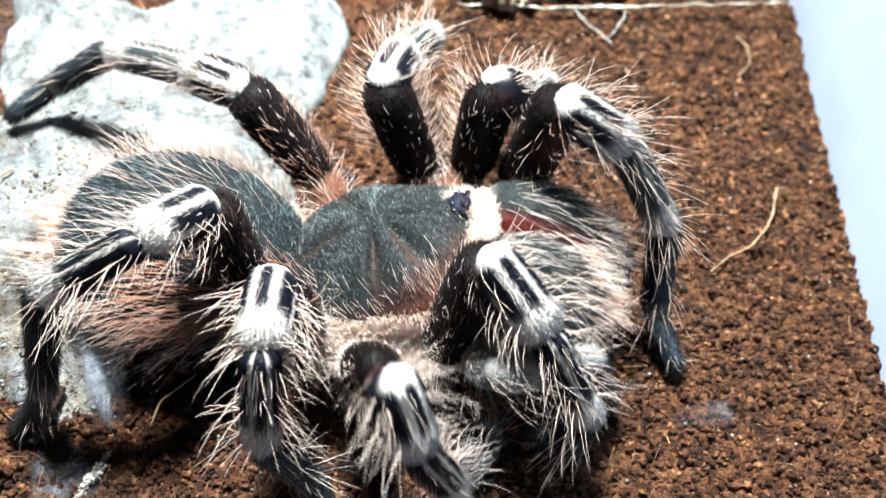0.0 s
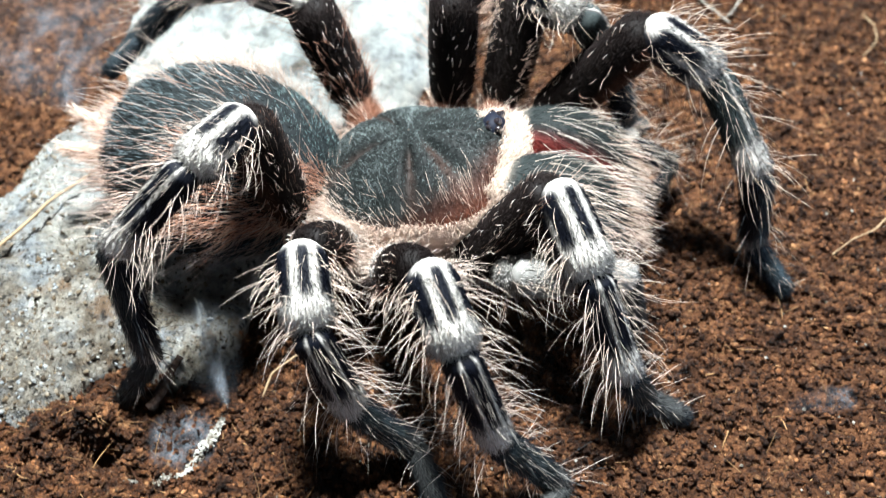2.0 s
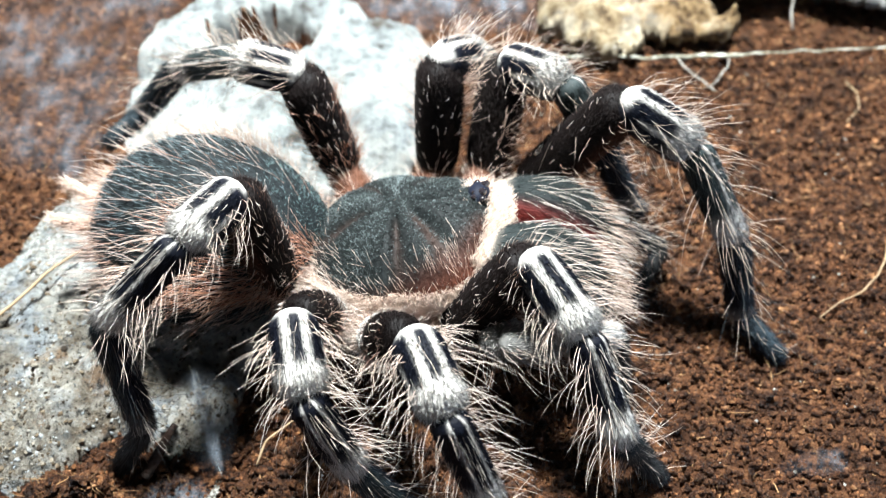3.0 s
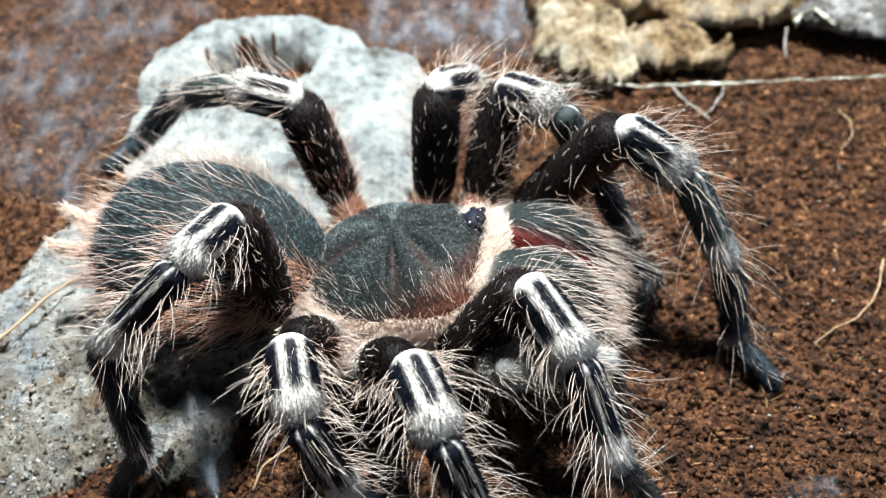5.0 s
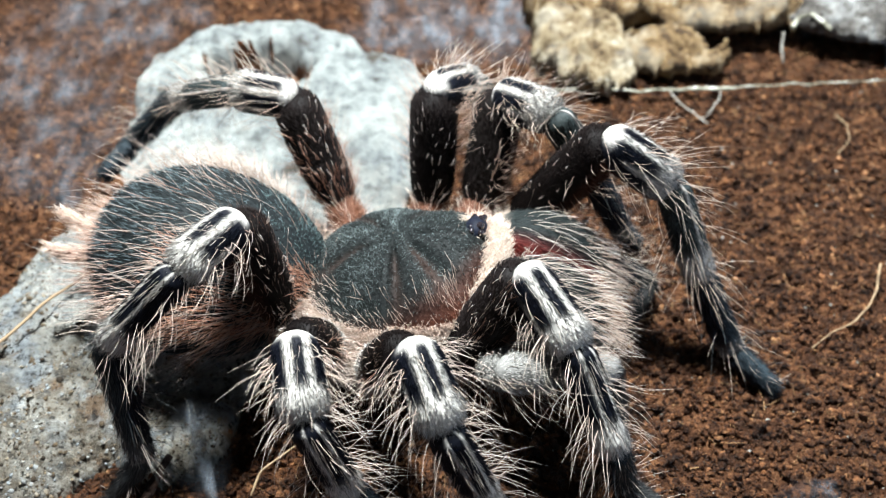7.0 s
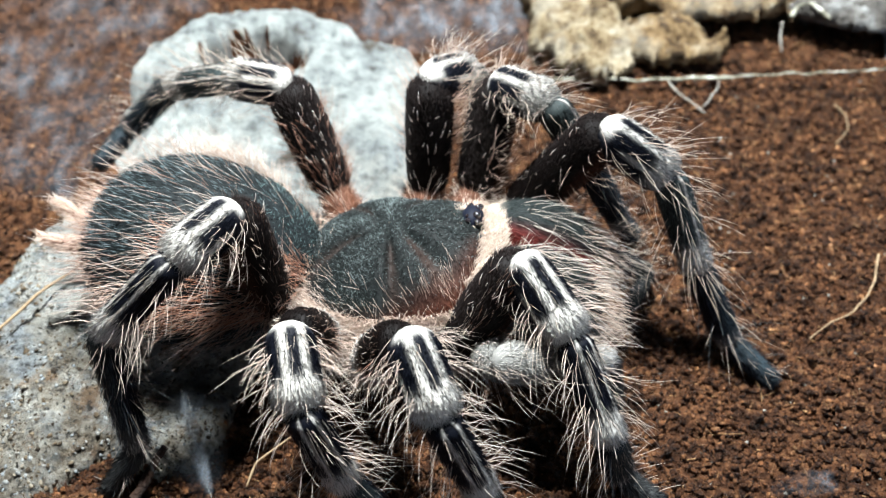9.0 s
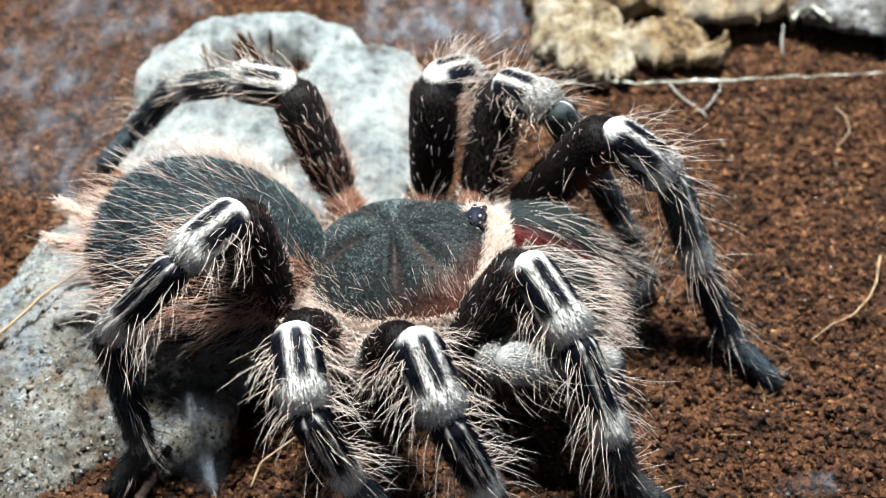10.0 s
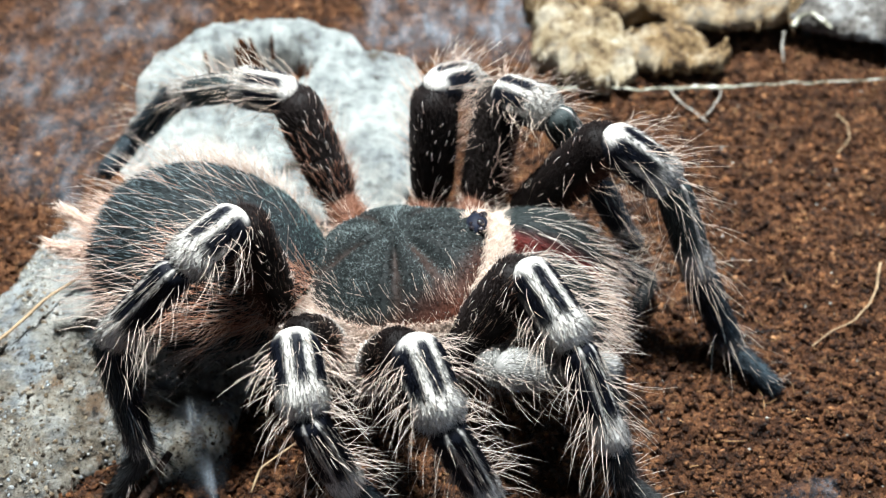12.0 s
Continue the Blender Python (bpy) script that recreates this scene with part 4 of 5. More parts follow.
for side, dy in ((1, 6.2), (-1, -6.2)):
    ob = part("chelicera", build_chelicera(side), spider, "dark bristly jaw with a whitish base")
    ob.matrix_basis = CARA @ pose(24.0 * MM, dy * MM, 0.2 * MM, 0, 4, -2 * side)


def build_sternum():
    p = Pelt()
    place, normal, rot = ellipsoid((1.0, 3.0, 14.5), (13, 9, 4.5), (0, -5, -9), None)
    u = np.linspace(0.004, 0.996, 14)
    a = np.linspace(0, 2 * math.pi, 22, endpoint=False)
    U, A = np.meshgrid(u, a, indexing="ij")
    p.grid(place(U, A), np.broadcast_to(BROWNBLACK * 2, U.shape + (3,)))
    n = 1500
    U, A = rng.random(n), rng.random(n) * 2 * math.pi
    p.hairs(place(U, A), normal(U, A) + rng.normal(0, 0.3, (n, 3)), rng.uniform(1, 2.5, n), 0.06, RUST, PINK, k=1)
    return p.mesh("sternum")


part("sternum", build_sternum(), spider)


# ---- enclosure and ground ----
def soil_height(x, y):
    """Millimetres, at a place in millimetres."""
    v = Vector((x * 0.012, y * 0.012, 0.0))
    h = 2.2 * noise.noise(v) + 0.9 * noise.noise(v * 4.1) + 1.2 * noise.noise(v * 13.0) + 1.5 * noise.noise(v * 29.0) + 0.9 * noise.noise(v * 62.0)
    h -= 9.0 * math.exp(-(((x + 54) / 3.4) ** 2 + ((y + 63.5) / 2.2) ** 2)) + 2.4 * math.exp(-(((x + 43) / 4.6) ** 4 + ((y + 61.5) / 4.4) ** 4))
    h += 3.2 * math.exp(-(((x + 58) / 9) ** 2 + ((y + 61) / 6) ** 2)) * (1 + 1.4 * noise.noise(v * 22))
    if y > 70:
        h += 0.05 * (y - 70)
    return h - 1.0


def build_ground():
    x0, x1, y0, y1, d = -190, 112, -172, 200, 1.4
    xs, ys = np.arange(x0, x1 + d, d), np.arange(y0, y1 + d, d)
    vs = [(x * MM, y * MM, soil_height(x, y) * MM) for y in ys for x in xs]
    nx = len(xs)
    fs = [(j * nx + i, j * nx + i + 1, (j + 1) * nx + i + 1, (j + 1) * nx + i) for j in range(len(ys) - 1) for i in range(nx - 1)]
    me = mesh_from("ground", vs, fs, [SOIL], smooth=True)
    return tagged(new("ground", me), "dark brown crumbly coir soil", "soil", kind="structure")


build_ground()


OCTA = (np.array([(1, 0, 0), (-1, 0, 0), (0, 1, 0), (0, -1, 0), (0, 0, 1), (0, 0, -1)], float), np.array([(0, 2, 4), (2, 1, 4), (1, 3, 4), (3, 0, 4), (2, 0, 5), (1, 2, 5), (3, 1, 5), (0, 3, 5)]))


def icosa():
    bm = bmesh.new()
    bmesh.ops.create_icosphere(bm, subdivisions=1, radius=1.0)
    bm.verts.ensure_lookup_table()
    v = np.array([tuple(q.co) for q in bm.verts])
    f = np.array([[q.index for q in face.verts] for face in bm.faces])
    bm.free()
    return v, f


ICO = icosa()


def lumps(shape, x, y, z, r, uneven, tilt=0.55):
    """Many small uneven lumps as arrays of points and triangles."""
    base, tri = shape
    n, m = len(x), len(base)
    q = base[None] * np.stack([rng.uniform(0.9, 1.6, n), np.ones(n), rng.uniform(0.55, 1.0, n)], -1)[:, None] * np.asarray(r)[:, None, None] * (1 + uneven * rng.uniform(-1, 1, (n, m, 1))) * rng.uniform(0.85, 1.15, (n, m, 3))

    def turn(q, a, i, j):
        c, s = np.cos(a)[:, None], np.sin(a)[:, None]
        u, v = q[..., i].copy(), q[..., j].copy()
        q[..., i], q[..., j] = u * c - v * s, u * s + v * c

    turn(q, rng.normal(0, tilt, n), 1, 2), turn(q, rng.normal(0, tilt, n), 2, 0), turn(q, rng.uniform(0, 6.28, n), 0, 1)
    q += np.stack([x, y, z], -1)[:, None]
    return q.reshape(-1, 3), (tri[None] + (np.arange(n) * m)[:, None, None]).reshape(-1, 3)


def build_crumbs():
    """Coir crumbs and clods, all over the soil."""
    n = 72000
    x, y = rng.uniform(-125, 109, n), rng.uniform(-78, 115, n)
    far = ~(((x > 24) & (y < 58)) | (y < -42))
    bare = (((x + 38) / 29) ** 2 + ((y - 36) / 35) ** 2 > 1) & (((x + 42) / 30) ** 2 + ((y + 6) / 24) ** 2 > 1)  # not under the stone
    x, y = x[far & bare], y[far & bare]
    r = 0.20 + 0.55 * rng.random(len(x)) ** 1.8
    m, heap, fore = 92000, 4000, 28000
    x1, y1 = rng.uniform(24, 109, m), rng.uniform(-78, 58, m)
    r1 = 0.12 + 0.48 * rng.random(m) ** 2.6
    x1[:heap], y1[:heap] = rng.normal(-56, 9, heap), rng.normal(-64, 6.5, heap)
    r1[:heap] = 0.15 + 0.45 * rng.random(heap) ** 2.5
    x1[heap:heap + fore], y1[heap:heap + fore] = rng.uniform(-100, 24, fore), rng.uniform(-80, -42, fore)
    r1[heap:heap + fore] = 0.15 + 0.45 * rng.random(fore) ** 2.2
    # most crumbs cling together in clods of about six
    k = heap + fore
    lead = k + (np.arange(m - k) // 6) * 6
    lead = np.minimum(lead, m - 1)
    near = rng.random(m - k) < 0.75
    x1[k:] = np.where(near, x1[lead] + rng.normal(0, 0.42, m - k), x1[k:])
    y1[k:] = np.where(near, y1[lead] + rng.normal(0, 0.42, m - k), y1[k:])
    ground = np.vectorize(soil_height)
    va, fa = lumps(OCTA, x, y, ground(x, y) + rng.uniform(-0.2, 0.9, len(x)) * r, r, 0.5)
    vb, fb = lumps(ICO, x1, y1, ground(x1, y1) + rng.uniform(-0.3, 1.5, m) * r1, r1, 0.55)
    me = mesh_tris("soil_crumbs", np.concatenate([va, vb]) * MM, np.concatenate([fa, fb + len(va)]), [CRUMB], smooth=True)
    return tagged(new("soil_crumbs", me), "loose reddish brown coir crumbs and chips", "soil crumbs", kind="stuff")


build_crumbs()


def slab(name, x0, y0, x1, y1, thick, z0, z1, label):
    """An upright wall between two points on the ground."""
    a, b = Vector((x0, y0, 0)), Vector((x1, y1, 0))
    d = (b - a).normalized()
    nrm = Vector((d.y, -d.x, 0)) * thick
    bm = bmesh.new()
    ring = [bm.verts.new(v * MM) for v in (a + Vector((0, 0, z0)), b + Vector((0, 0, z0)), b + nrm + Vector((0, 0, z0)), a + nrm + Vector((0, 0, z0)))]
    face = bm.faces.new(ring)
    ext = bmesh.ops.extrude_face_region(bm, geom=[face])
    bmesh.ops.translate(bm, vec=(0, 0, (z1 - z0) * MM), verts=[v for v in ext["geom"] if isinstance(v, bmesh.types.BMVert)])
    bmesh.ops.recalc_face_normals(bm, faces=bm.faces)
    bmesh.ops.bevel(bm, geom=bm.edges[:], offset=0.6 * MM, segments=2, affect="EDGES")
    me = bpy.data.meshes.new(name)
    bm.to_mesh(me)
    bm.free()
    me.materials.append(PLASTIC)
    return tagged(new(name, me), label, "wall", kind="structure")


slab("wall_east", 120.0, 155.0, 74.0, -171.0, -2.5, -4, 95, "frosted bluish plastic wall of the enclosure")
slab("wall_north", -180.0, 190.0, 124.0, 190.0, -2.5, -4, 45, "frosted bluish plastic wall of the enclosure")
slab("wall_west", -185.0, -171.0, -185.0, 190.0, -2.5, -4, 45, "frosted bluish plastic wall of the enclosure")
slab("wall_south", 74.0, -170.0, -182.0, -170.0, -2.5, -4, 20, "frosted bluish plastic wall of the enclosure")


SURFACE = {}


def mound(name, blobs, mat, d, rough, label, category, power=2.2, base=-3.0, seed=0.0, foot=None, pits=0.0, hollow=None, ragged=0.0):
    """A stone or bark lump: a rounded field over ellipses (x, y, rx, ry, turn, height), closed below."""
    xs0 = min(b[0] - max(b[2], b[3]) for b in blobs) - 4
    xs1 = max(b[0] + max(b[2], b[3]) for b in blobs) + 4
    ys0 = min(b[1] - max(b[2], b[3]) for b in blobs) - 4
    ys1 = max(b[1] + max(b[2], b[3]) for b in blobs) + 4
    xs, ys = np.arange(xs0, xs1 + d, d), np.arange(ys0, ys1 + d, d)
    nx, ny = len(xs), len(ys)
    zt = np.full((ny, nx), -99.0)
    for j, y in enumerate(ys):
        for i, x in enumerate(xs):
            wob = Vector((x * 0.03 + seed, y * 0.03, 3.0))
            wx, wy = x + 5 * noise.noise(wob) + 1.6 * noise.noise(wob * 5), y + 5 * noise.noise(wob + Vector((9, 0, 0))) + 1.6 * noise.noise(wob * 5 + Vector((9, 0, 0)))
            if ragged:
                wx, wy = wx + ragged * noise.noise(wob * 14), wy + ragged * noise.noise(wob * 14 + Vector((0, 7, 0)))
            best = -99.0
            for bx, by, rx, ry, turn, h in blobs:
                c, s = math.cos(radians(turn)), math.sin(radians(turn))
                px, py = ((wx - bx) * c + (wy - by) * s) / rx, (-(wx - bx) * s + (wy - by) * c) / ry
                q = math.hypot(px, py)
                if q < 1:
                    best = max(best, base + (h - base) * (1 - q ** power) ** 0.5)
            if best > base:
                v = Vector((x * 0.06 + seed, y * 0.06, 0))
                best += rough * (noise.noise(v) + 0.5 * noise.noise(v * 3.1) + 0.40 * noise.noise(v * 8) + 0.32 * noise.noise(v * 17) + 0.22 * noise.noise(v * 31))
                best -= pits * max(0.0, noise.noise(Vector((x * 0.11 + seed, y * 0.16, 5.0))) + 0.5 * noise.noise(Vector((x * 0.3, y * 0.35 + seed, 2.0))) - 0.08)
                if hollow:
                    q = math.hypot((wx - hollow[0]) / hollow[2], (wy - hollow[1]) / hollow[3])
                    best -= hollow[4] * max(0.0, min(1.0, (1.12 - q) / 0.22))
                zt[j, i] = best
    SURFACE[name] = (xs, ys, zt)
    idx, vs, fs = {}, [], []
    for j in range(ny):
        for i in range(nx):
            if zt[j, i] > -90:
                idx[j, i] = len(vs)
                vs.append((xs[i] * MM, ys[j] * MM, zt[j, i] * MM))
    for j in range(ny - 1):
        for i in range(nx - 1):
            k = [(j, i), (j, i + 1), (j + 1, i + 1), (j + 1, i)]
            if all(q in idx for q in k):
                fs.append([idx[q] for q in k])
    me = bpy.data.meshes.new(name)
    bm = bmesh.new()
    bv = [bm.verts.new(v) for v in vs]
    for f in fs:
        bm.faces.new([bv[i] for i in f])
    bmesh.ops.delete(bm, geom=[v for v in bm.verts if not v.link_faces], context="VERTS")
    rim = [e for e in bm.edges if e.is_boundary]
    ext = bmesh.ops.extrude_edge_only(bm, edges=rim)
    for v in ext["geom"]:
        if isinstance(v, bmesh.types.BMVert):
            v.co.z = (base - 3 if foot is None else foot(v.co.y / MM) if callable(foot) else foot) * MM
    if foot is not None:
        bmesh.ops.holes_fill(bm, edges=[e for e in bm.edges if e.is_boundary], sides=0)
    for f in bm.faces:
        f.smooth = True
        if hollow:
            q = f.calc_center_median() / MM
            f.material_index = int(math.hypot((q.x - hollow[0]) / hollow[2], (q.y - hollow[1]) / hollow[3]) + 0.15 * noise.noise(q * 0.25) < 1.14)
    bm.to_mesh(me)
    bm.free()
    me.materials.append(mat)
    if hollow:
        me.materials.append(SOIL)
    return tagged(new(name, me), label, category)


stone = mound("stone", [(-36, 36, 34, 40, 0, 8), (-22, 44, 24, 26, 0, 7), (-41, 64, 25, 9, 4, 10.5), (-56, 49, 13, 15, 0, 10.5), (-46, -5, 38, 31, 24, 9), (-70, -30, 23, 36, -24, 6), (-56, -34, 13, 15, 0, 4), (-43, -40, 10, 11, 0, 2.6)], ROCK, 0.5, 1.9, "pale grey hollowed stone covered in white spider silk", "stone", 3.0, hollow=(-41.0, 51.5, 10.5, 8.5, 18.0))
def grit_material():
    m, tree, b = material("stone_grit", 0.75, 0.3)
    g = tree.nodes.new("ShaderNodeNewGeometry")
    col = ramp(tree, g.outputs["Random Per Island"], [(0.0, (0.025, 0.017, 0.010)), (0.3, (0.11, 0.075, 0.042)), (0.55, (0.27, 0.22, 0.155)), (0.85, (0.25, 0.275, 0.29)), (1.0, (0.34, 0.34, 0.32))])
    v = ramp(tree, noise_fac(tree, 1800, 4), [(0.3, (0.6, 0.6, 0.6)), (0.7, (1, 1, 1))])
    tree.links.new(mixed(tree, 1.0, col, v, "MULTIPLY"), b.inputs["Base Color"])
    bump(tree, b, noise_fac(tree, 2600, 5, 0.7), 1.0, 0.0005)
    return m


def build_grit():
    """Grains and small knobs that stand out of the stone's lower face."""
    xs, ys, zt = SURFACE["stone"]
    n = 16000
    x, y = rng.uniform(-98, -36, n), -66 + 78 * rng.random(n) ** 1.5
    clump = np.array([noise.noise(Vector((a * 0.13, b * 0.13, 7.0))) for a, b in zip(x, y)])
    i, j = np.clip(((x - xs[0]) / (xs[1] - xs[0]) + 0.5).astype(int), 0, len(xs) - 1), np.clip(((y - ys[0]) / (ys[1] - ys[0]) + 0.5).astype(int), 0, len(ys) - 1)
    z = zt[j, i]
    keep = (z > -1) & (clump + rng.normal(0, 0.2, n) > -0.12)
    x, y, z = x[keep], y[keep], z[keep]
    r = 0.12 + 0.42 * rng.random(len(x)) ** 3
    v, f = lumps(ICO, x, y, z + rng.uniform(-0.8, -0.2, len(x)) * r, r, 0.4)
    ob = part("grit", mesh_tris("grit", v * MM, f, [grit_material()]), stone, "beige and grey grit on the stone")
    return tagged(ob, kind="stuff")


build_grit()
mound("cork_bark", [(33, 66, 12, 15, 8, 10.5), (37, 58, 7, 8, 0, 8)], PALEBARK, 0.6, 2.6, "pale lichen-coated lump of cork bark on the soil", "bark", 4.0, base=4.5, seed=7.0, foot=lambda y: 3.0 if y < 60 else -1.0, pits=9.0, ragged=3.2)
mound("cork_bark", [(51, 61, 13, 8.5, 10, 9), (60, 58, 8, 6, 0, 7.5)], BARK, 0.6, 2.6, "lumpy yellowish brown piece of cork bark on the soil", "bark", 4.0, base=4.5, seed=21.0, foot=lambda y: 3.4 if y < 61 else -1.0, pits=9.0, ragged=3.2)
mound("cork_bark", [(42, 86, 22, 13, 18, 13), (69, 77, 20, 10, -6, 11), (58, 85, 22, 11, 0, 12)], BARK, 0.6, 2.6, "pitted slab of cork bark leaning on another piece", "bark", 5.0, base=8.0, seed=3.0, foot=lambda y: 6.0 if y < 76 else 0.0, pits=11.0, ragged=2.6)
mound("bark_slab", [(104, 78, 23, 14, -5, 9)], GREYBARK, 0.7, 2.6, "weathered grey slab of bark with silk on it", "bark", 5.0, base=7.0, seed=13.0, foot=5.0, pits=4.0)
mound("bark_slab", [(100, 92, 30, 15, 0, 8)], GREYBARK, 0.8, 2.6, "weathered grey piece of bark under a slab", "bark", 4.0, base=1.0, seed=17.0, pits=4.0)


def strand(name, pts, r0, r1, mat, label, category, wob=0.5, n=40, knots=()):
    """A thin crooked strand through a few points, in millimetres."""
    pts = [Vector(q) for q in pts]
    path = []
    for i in range(n):
        t = i / (n - 1) * (len(pts) - 1)
        k = min(int(t), len(pts) - 2)
        q = pts[k].lerp(pts[k + 1], t - k)
        q = q + wob * Vector((noise.noise(q * 0.2 + Vector((5, 0, 0))), noise.noise(q * 0.2 + Vector((0, 9, 0))), 0.4 * noise.noise(q * 0.3)))
        path.append(q)
    rings = []
    for i, q in enumerate(path):
        d = (path[min(i + 1, n - 1)] - path[max(i - 1, 0)]).normalized()
        a = d.cross(Vector((0.1, 0.2, 1))).normalized()
        b = d.cross(a)
        r = (r0 + (r1 - r0) * i / (n - 1)) * (1 + 0.35 * noise.noise(q * 0.6) + sum(kh * math.exp(-((q.x - kx) / kw) ** 2) for kx, kw, kh in knots))
        rings.append([q + r * (a * math.cos(w * 1.0472) + b * math.sin(w * 1.0472)) for w in range(6)])
    vs = [v * MM for ring in rings for v in ring]
    fs = [(i * 6 + w, i * 6 + (w + 1) % 6, (i + 1) * 6 + (w + 1) % 6, (i + 1) * 6 + w) for i in range(n - 1) for w in range(6)]
    fs += [tuple(range(5, -1, -1)), tuple(range((n - 1) * 6, n * 6))]
    return tagged(new(name, mesh_from(name, vs, fs, [mat])), label, category)


thread = strand("silk_line", [(26, 50, 3), (45, 49.6, 2.7), (60, 50.5, 2.5), (66, 50.2, 2.6), (85, 51.5, 3), (110, 53, 3.5)], 0.28, 0.15, SILK, "pale silk line knotted and stretched over the soil", "silk", 0.8, 150, ((62, 4, 1.2), (65, 1.5, 1.1), (54, 2, 0.8), (46, 5, 0.3), (58, 0.8, 0.9)))
for q in ([(64, 50, 2.4), (62.5, 47.5, 1.8), (60.4, 44, 1.6), (58, 41, 0.8)], [(52.5, 49.6, 2.4), (54, 47.5, 1.8), (55.5, 44, 1.6), (58, 41, 0.8), (59, 39.5, 0.6)]):
    ob = strand("side_strand", q, 0.20, 0.16, GREYSILK, "", "", 1.2, 40)
    ob.parent = thread
strand("dry_root", [(66, -25, 0.8), (70, -22, 1.6), (75, -19.5, 1.8), (78.5, -16, 1.8), (81, -12, 2.2), (84, -5, 1.6)], 0.13, 0.26, STRAW, "thin tan root lying on the soil", "root", 0.3)
strand("dry_root", [(-80, -35, 6.0), (-76, -30, 8.2), (-69, -20.5, 9.5), (-61, -12, 10.0), (-57, -8, 10.0)], 0.34, 0.2, STRAW, "thin tan root lying on the stone", "root", 0.4)
strand("bark_chip", [(-47.5, -56.5, 0.5), (-46, -53.5, 2.0), (-43.5, -49, 3.2)], 0.9, 0.7, DARKBARK, "dark brown splinter of bark below the stone", "bark chip", 0.8, 24)
strand("silk_curl", [(82.5, 66.5, 8.0), (84.5, 69, 9.6), (86.5, 69.5, 9.8)], 0.6, 0.35, SILK, "white curled shred of silk on the bark", "silk", 0.6, 20)
strand("silk_curl", [(87, 70, 9.8), (89.5, 67.5, 9.2), (91.5, 65.5, 8.0)], 0.5, 0.55, SILK, "white curled shred of silk on the bark", "silk", 0.6, 20)
strand("twig", [(81, 67, 6.5), (80.8, 65, 4), (81.2, 62.5, 0.8)], 0.32, 0.28, GREYSILK, "short greyish twig leaning against the bark", "twig", 0.3, 16)
strand("twig", [(88.5, 43, 0.6), (89.5, 38, 1.4), (88.5, 33, 1.4), (85, 29, 0.6)], 0.16, 0.12, STRAW, "fine pale twig on the soil", "twig", 0.2, 20)
strand("grass_stalk", [(-30, -54.5, 0.6), (-28.5, -51, 2.2), (-24, -46, 2.0)], 0.22, 0.16, STRAW, "short yellowish stalk beside the stone", "stalk", 0.4, 20)


def build_fibres():
    """Short coir fibres strewn over the soil."""
    p = Pelt()
    n = 9000
    x, y = rng.uniform(-100, 106, n), rng.uniform(-80, 110, n)
    near = rng.random(n) < 0.06
    x, y = np.where(near, rng.normal(-58, 9, n), x), np.where(near, rng.normal(-62, 6, n), y)
    z = np.array([soil_height(a, b) + 0.35 for a, b in zip(x, y)])
    w = rng.uniform(0, 6.28, n)
    tone = lerp((0.035, 0.013, 0.006), (0.36, 0.21, 0.10), rng.random((n, 1)) ** 4)
    p.hairs(np.stack([x, y, z], -1), np.stack([np.cos(w), np.sin(w), rng.uniform(-0.05, 0.35, n)], -1), 1.0 + 4.5 * rng.random(n) ** 5, rng.uniform(0.05, 0.14, n), tone, tone * 1.2, rng.normal(0, 0.25, (n, 3)), k=2)
    return tagged(new("coir_fibres", p.mesh("coir_fibres")), "short brown coir fibres scattered on the soil", "fibres", kind="stuff")


build_fibres()


def build_specks():
    """Glinting mineral grains in the soil."""
    base = np.array([(1, 0, 0), (-1, 0, 0), (0, 1, 0), (0, -1, 0), (0, 0, 1), (0, 0, -1)], float)
    tri = np.array([(0, 2, 4), (2, 1, 4), (1, 3, 4), (3, 0, 4), (2, 0, 5), (1, 2, 5), (3, 1, 5), (0, 3, 5)])
    n = 420
    vs = np.empty((n, 6, 3))
    for i in range(n):
        x, y = rng.uniform(-60, 104), rng.uniform(-80, 60)
        r = rng.uniform(0.12, 0.38)
        vs[i] = base * r * rng.uniform(0.6, 1.2, (6, 3)) + (x, y, soil_height(x, y) + 0.7)
    f = (tri[None] + (np.arange(n) * 6)[:, None, None]).reshape(-1, 3)
    return tagged(new("mineral_grains", mesh_tris("mineral_grains", vs.reshape(-1, 3) * MM, f, [PAPER], smooth=False)), "tiny whitish mineral grains in the soil", "grains", kind="stuff")


build_specks()


def crust(name, pts, sizes, label, category, n=1300):
    """A crumbly whitish edge: many flat flakes along a curve, grown together."""
    pts = np.array(pts, float)
    t = rng.random(n) * (len(pts) - 1)
    k = np.minimum(t.astype(int), len(pts) - 2)
    q = pts[k] + (pts[k + 1] - pts[k]) * (t - k)[:, None]
    size = np.interp(t, np.arange(len(sizes)), sizes)
    x, y = q[:, 0] + rng.normal(0, 0.5, n) * size, q[:, 1] + rng.normal(0, 0.45, n) * size
    z = np.vectorize(soil_height)(x, y) + 0.5 + rng.uniform(0, 0.9, n) * size
    v, f = lumps(ICO, x, y, z, (0.12 + 0.32 * rng.random(n) ** 2.5) * size, 0.45, 0.5)
    return tagged(new(name, mesh_tris(name, v * MM, f, [PAPER], smooth=False)), label, category)


CRATER_RIM = [(-50, -68), (-47, -68.3), (-43, -68), (-40, -66), (-38, -62), (-37, -60), (-36, -56)]
crust("silk_crust", CRATER_RIM, [0.25, 0.35, 0.6, 0.8, 1.0, 0.7, 0.3], "crumbly whitish crust of dried silk on the soil", "crust")


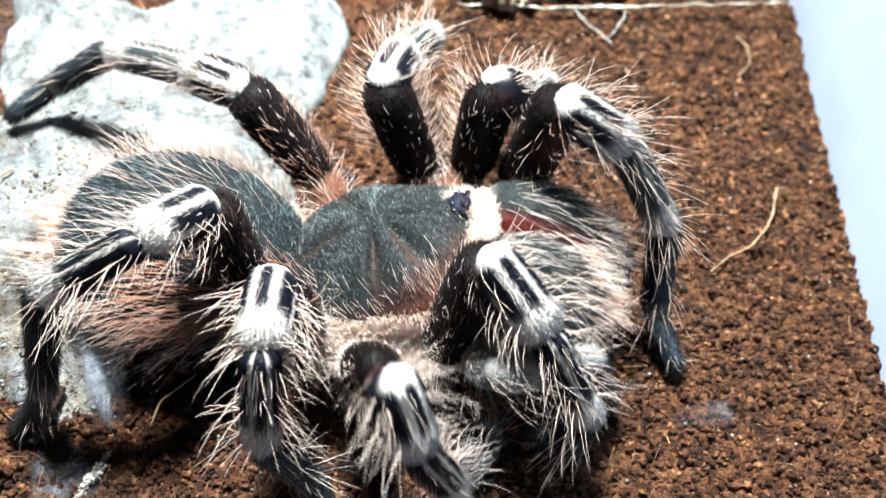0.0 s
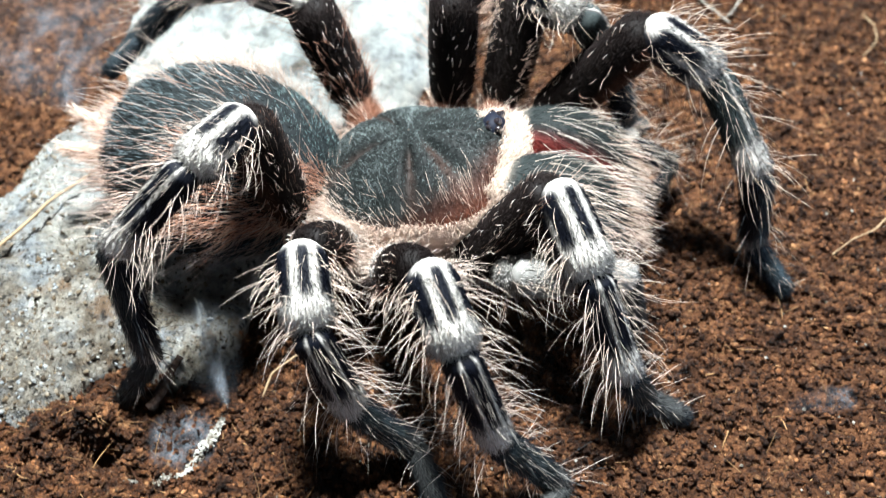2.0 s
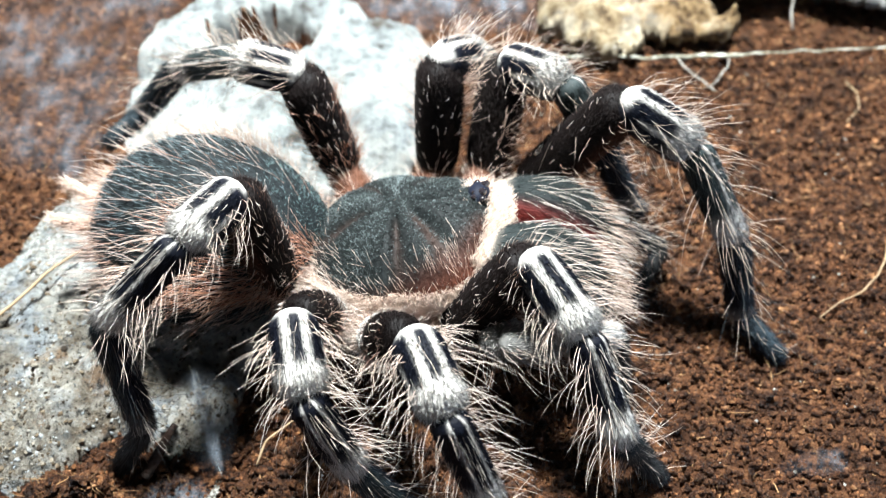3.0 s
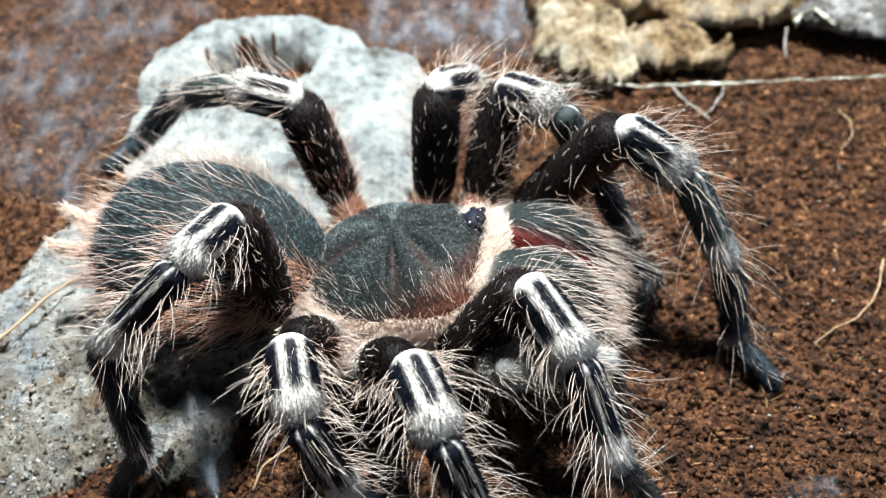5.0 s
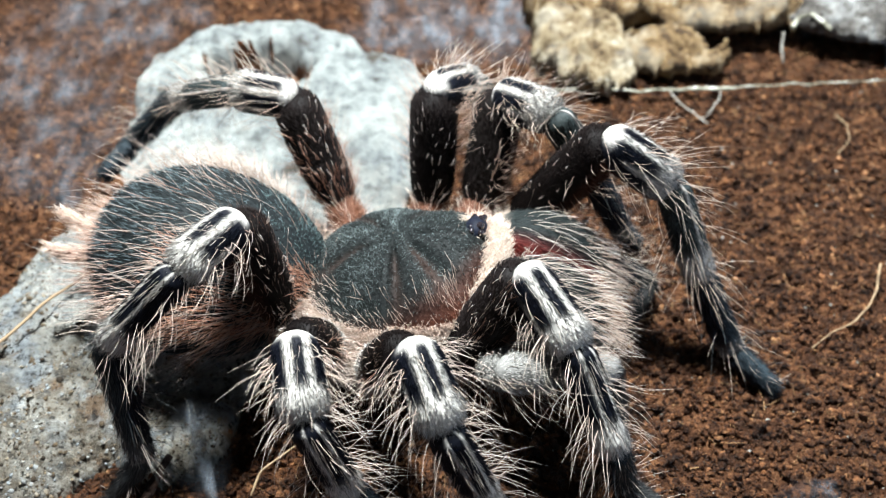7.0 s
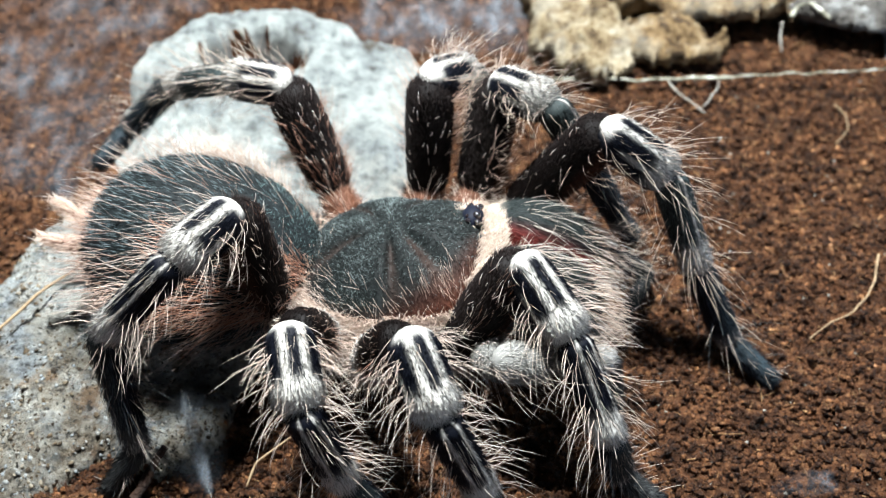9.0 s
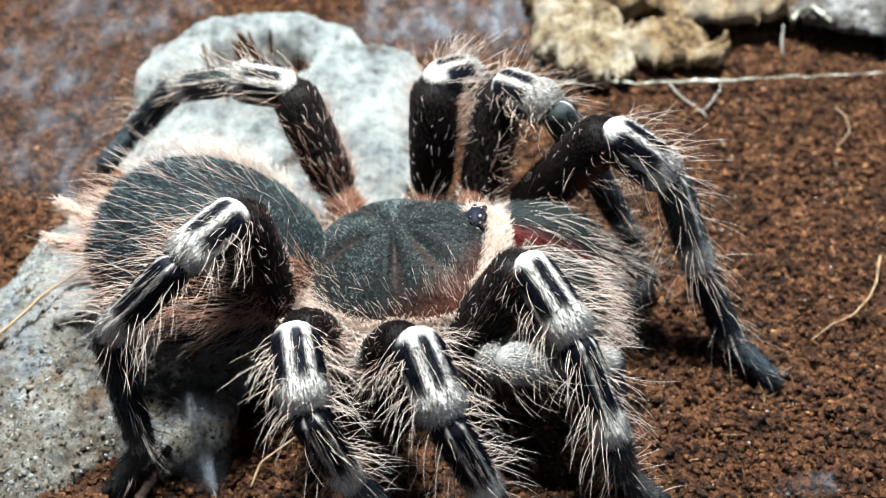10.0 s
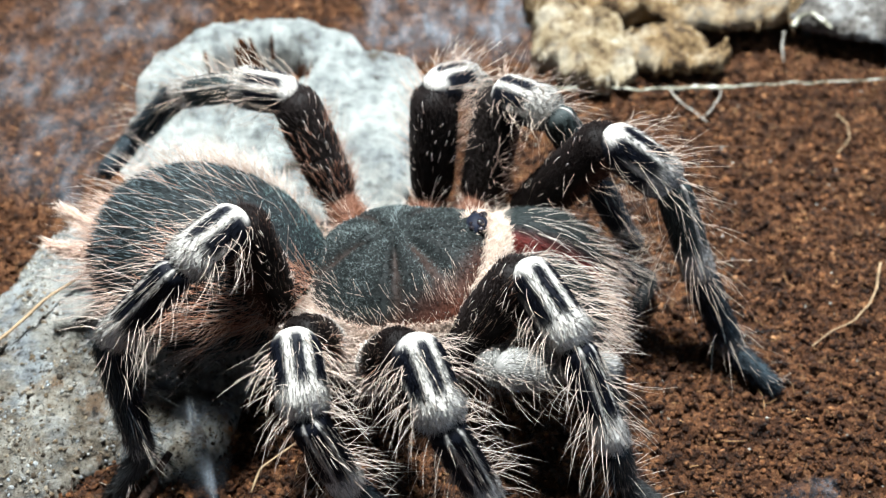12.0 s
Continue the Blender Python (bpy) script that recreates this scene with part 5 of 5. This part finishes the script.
def film(name, cx, cy, rx, ry, turn, lift, label, height=None, n=36, gain=1.0):
    """A thin veil of silk draped over what lies below it."""
    vs, fs, cover = [], [], []
    c, s = math.cos(radians(turn)), math.sin(radians(turn))
    for j in range(n):
        for i in range(n):
            a, b = 2 * i / (n - 1) - 1, 2 * j / (n - 1) - 1
            x, y = cx + rx * a * c - ry * b * s, cy + rx * a * s + ry * b * c
            z = (soil_height(x, y) if height is None else height(a, b)) + lift
            vs.append((x * MM, y * MM, z * MM))
            r = math.hypot(a, b) + 0.35 * noise.noise(Vector((x * 0.15, y * 0.15, 4)))
            cover.append(gain * max(0.0, min(1.0, (0.95 - r) / 0.5)))
    fs = [(j * n + i, j * n + i + 1, (j + 1) * n + i + 1, (j + 1) * n + i) for j in range(n - 1) for i in range(n - 1)]
    return tagged(new(name, mesh_from(name, vs, fs, [FILM], cover=cover)), label, "silk")


film("silk_veil", -88, 62, 42, 48, 0, 1.3, "thin greyish film of silk over the soil", gain=0.5)
film("silk_veil", -78, 84, 26, 14, 10, 1.6, "thin bluish white veil of silk over the soil", gain=0.75)
film("silk_veil", -98, 58, 20, 15, -30, 1.6, "thin bluish white veil of silk over the soil", gain=0.75)
film("silk_veil", -84, 28, 13, 20, 15, 1.6, "thin bluish white veil of silk over the soil", gain=0.75)
film("silk_veil", 6, 80, 34, 20, 0, 1.6, "thin pinkish white veil of silk over the soil", gain=1.5)
film("silk_veil", 58, -54, 6, 3.0, 8, 1.0, "small greyish film of silk on the soil", gain=0.8)
film("silk_veil", -42.0, -61, 6, 6, 0, 0.9, "greyish web patch inside the white crust", gain=2.2)
film("silk_veil", -38.0, -49.5, 1.6, 9, 20, 0.3, "white web veil hanging from the stone", height=lambda a, b: 4.8 + 3.4 * b, gain=2.6)
film("silk_veil", -37.6, -50.5, 1.2, 8, 22, 0.6, "white web veil hanging from the stone", height=lambda a, b: 4.8 + 3.4 * b, gain=2.6)
film("silk_veil", -38.5, -49, 5, 9, 18, 0.0, "white web veil hanging from the stone", height=lambda a, b: 4.6 + 3.4 * b, gain=0.9)
for k, (ax, ay, az, bx, by, bz) in enumerate(((-42, -40, 7.5, -35, -57, 1.0), (-41, -41, 7.2, -35.6, -55, 1.6))):
    strand("silk_strand", [(ax, ay, az), ((ax + bx) / 2 + 0.8 * math.sin(k * 2), (ay + by) / 2, (az + bz) / 2 + 0.4), (bx, by, bz)], 0.035, 0.03, SILK, "loose white silk strand below the stone", "silk", 0.8, 26)


# how far the striped side of a far leg is turned from upright
LEAN = {"R1": -0.5, "L1": 0.15, "L2": 0.1, "L3": 0.1, "L4": -0.5}


def motions():
    body = {k: np.array(v, float) for k, v in BODY_POSES.items()}
    tab = table_of(body)
    rows = []
    for t in TIMES:
        x, y, z, rx, ry, rz = blend_table(tab, t)
        m = Matrix.Translation(BASE + Vector((x, y, z + 20)) * MM) @ pose(0, 0, 0, rx, ry, rz) @ Matrix.Translation((0, 0, -20 * MM))
        rows.append((t, m))
    walk(spider, rows)
    for seg, key, i in KEYED:
        hip, lengths, poses = LEG_POSES[key]
        walk(seg, [(t, leg_frames(hip, lengths, poses, t, LEAN.get(key, 0.0))[i]) for t in TIMES])


motions()
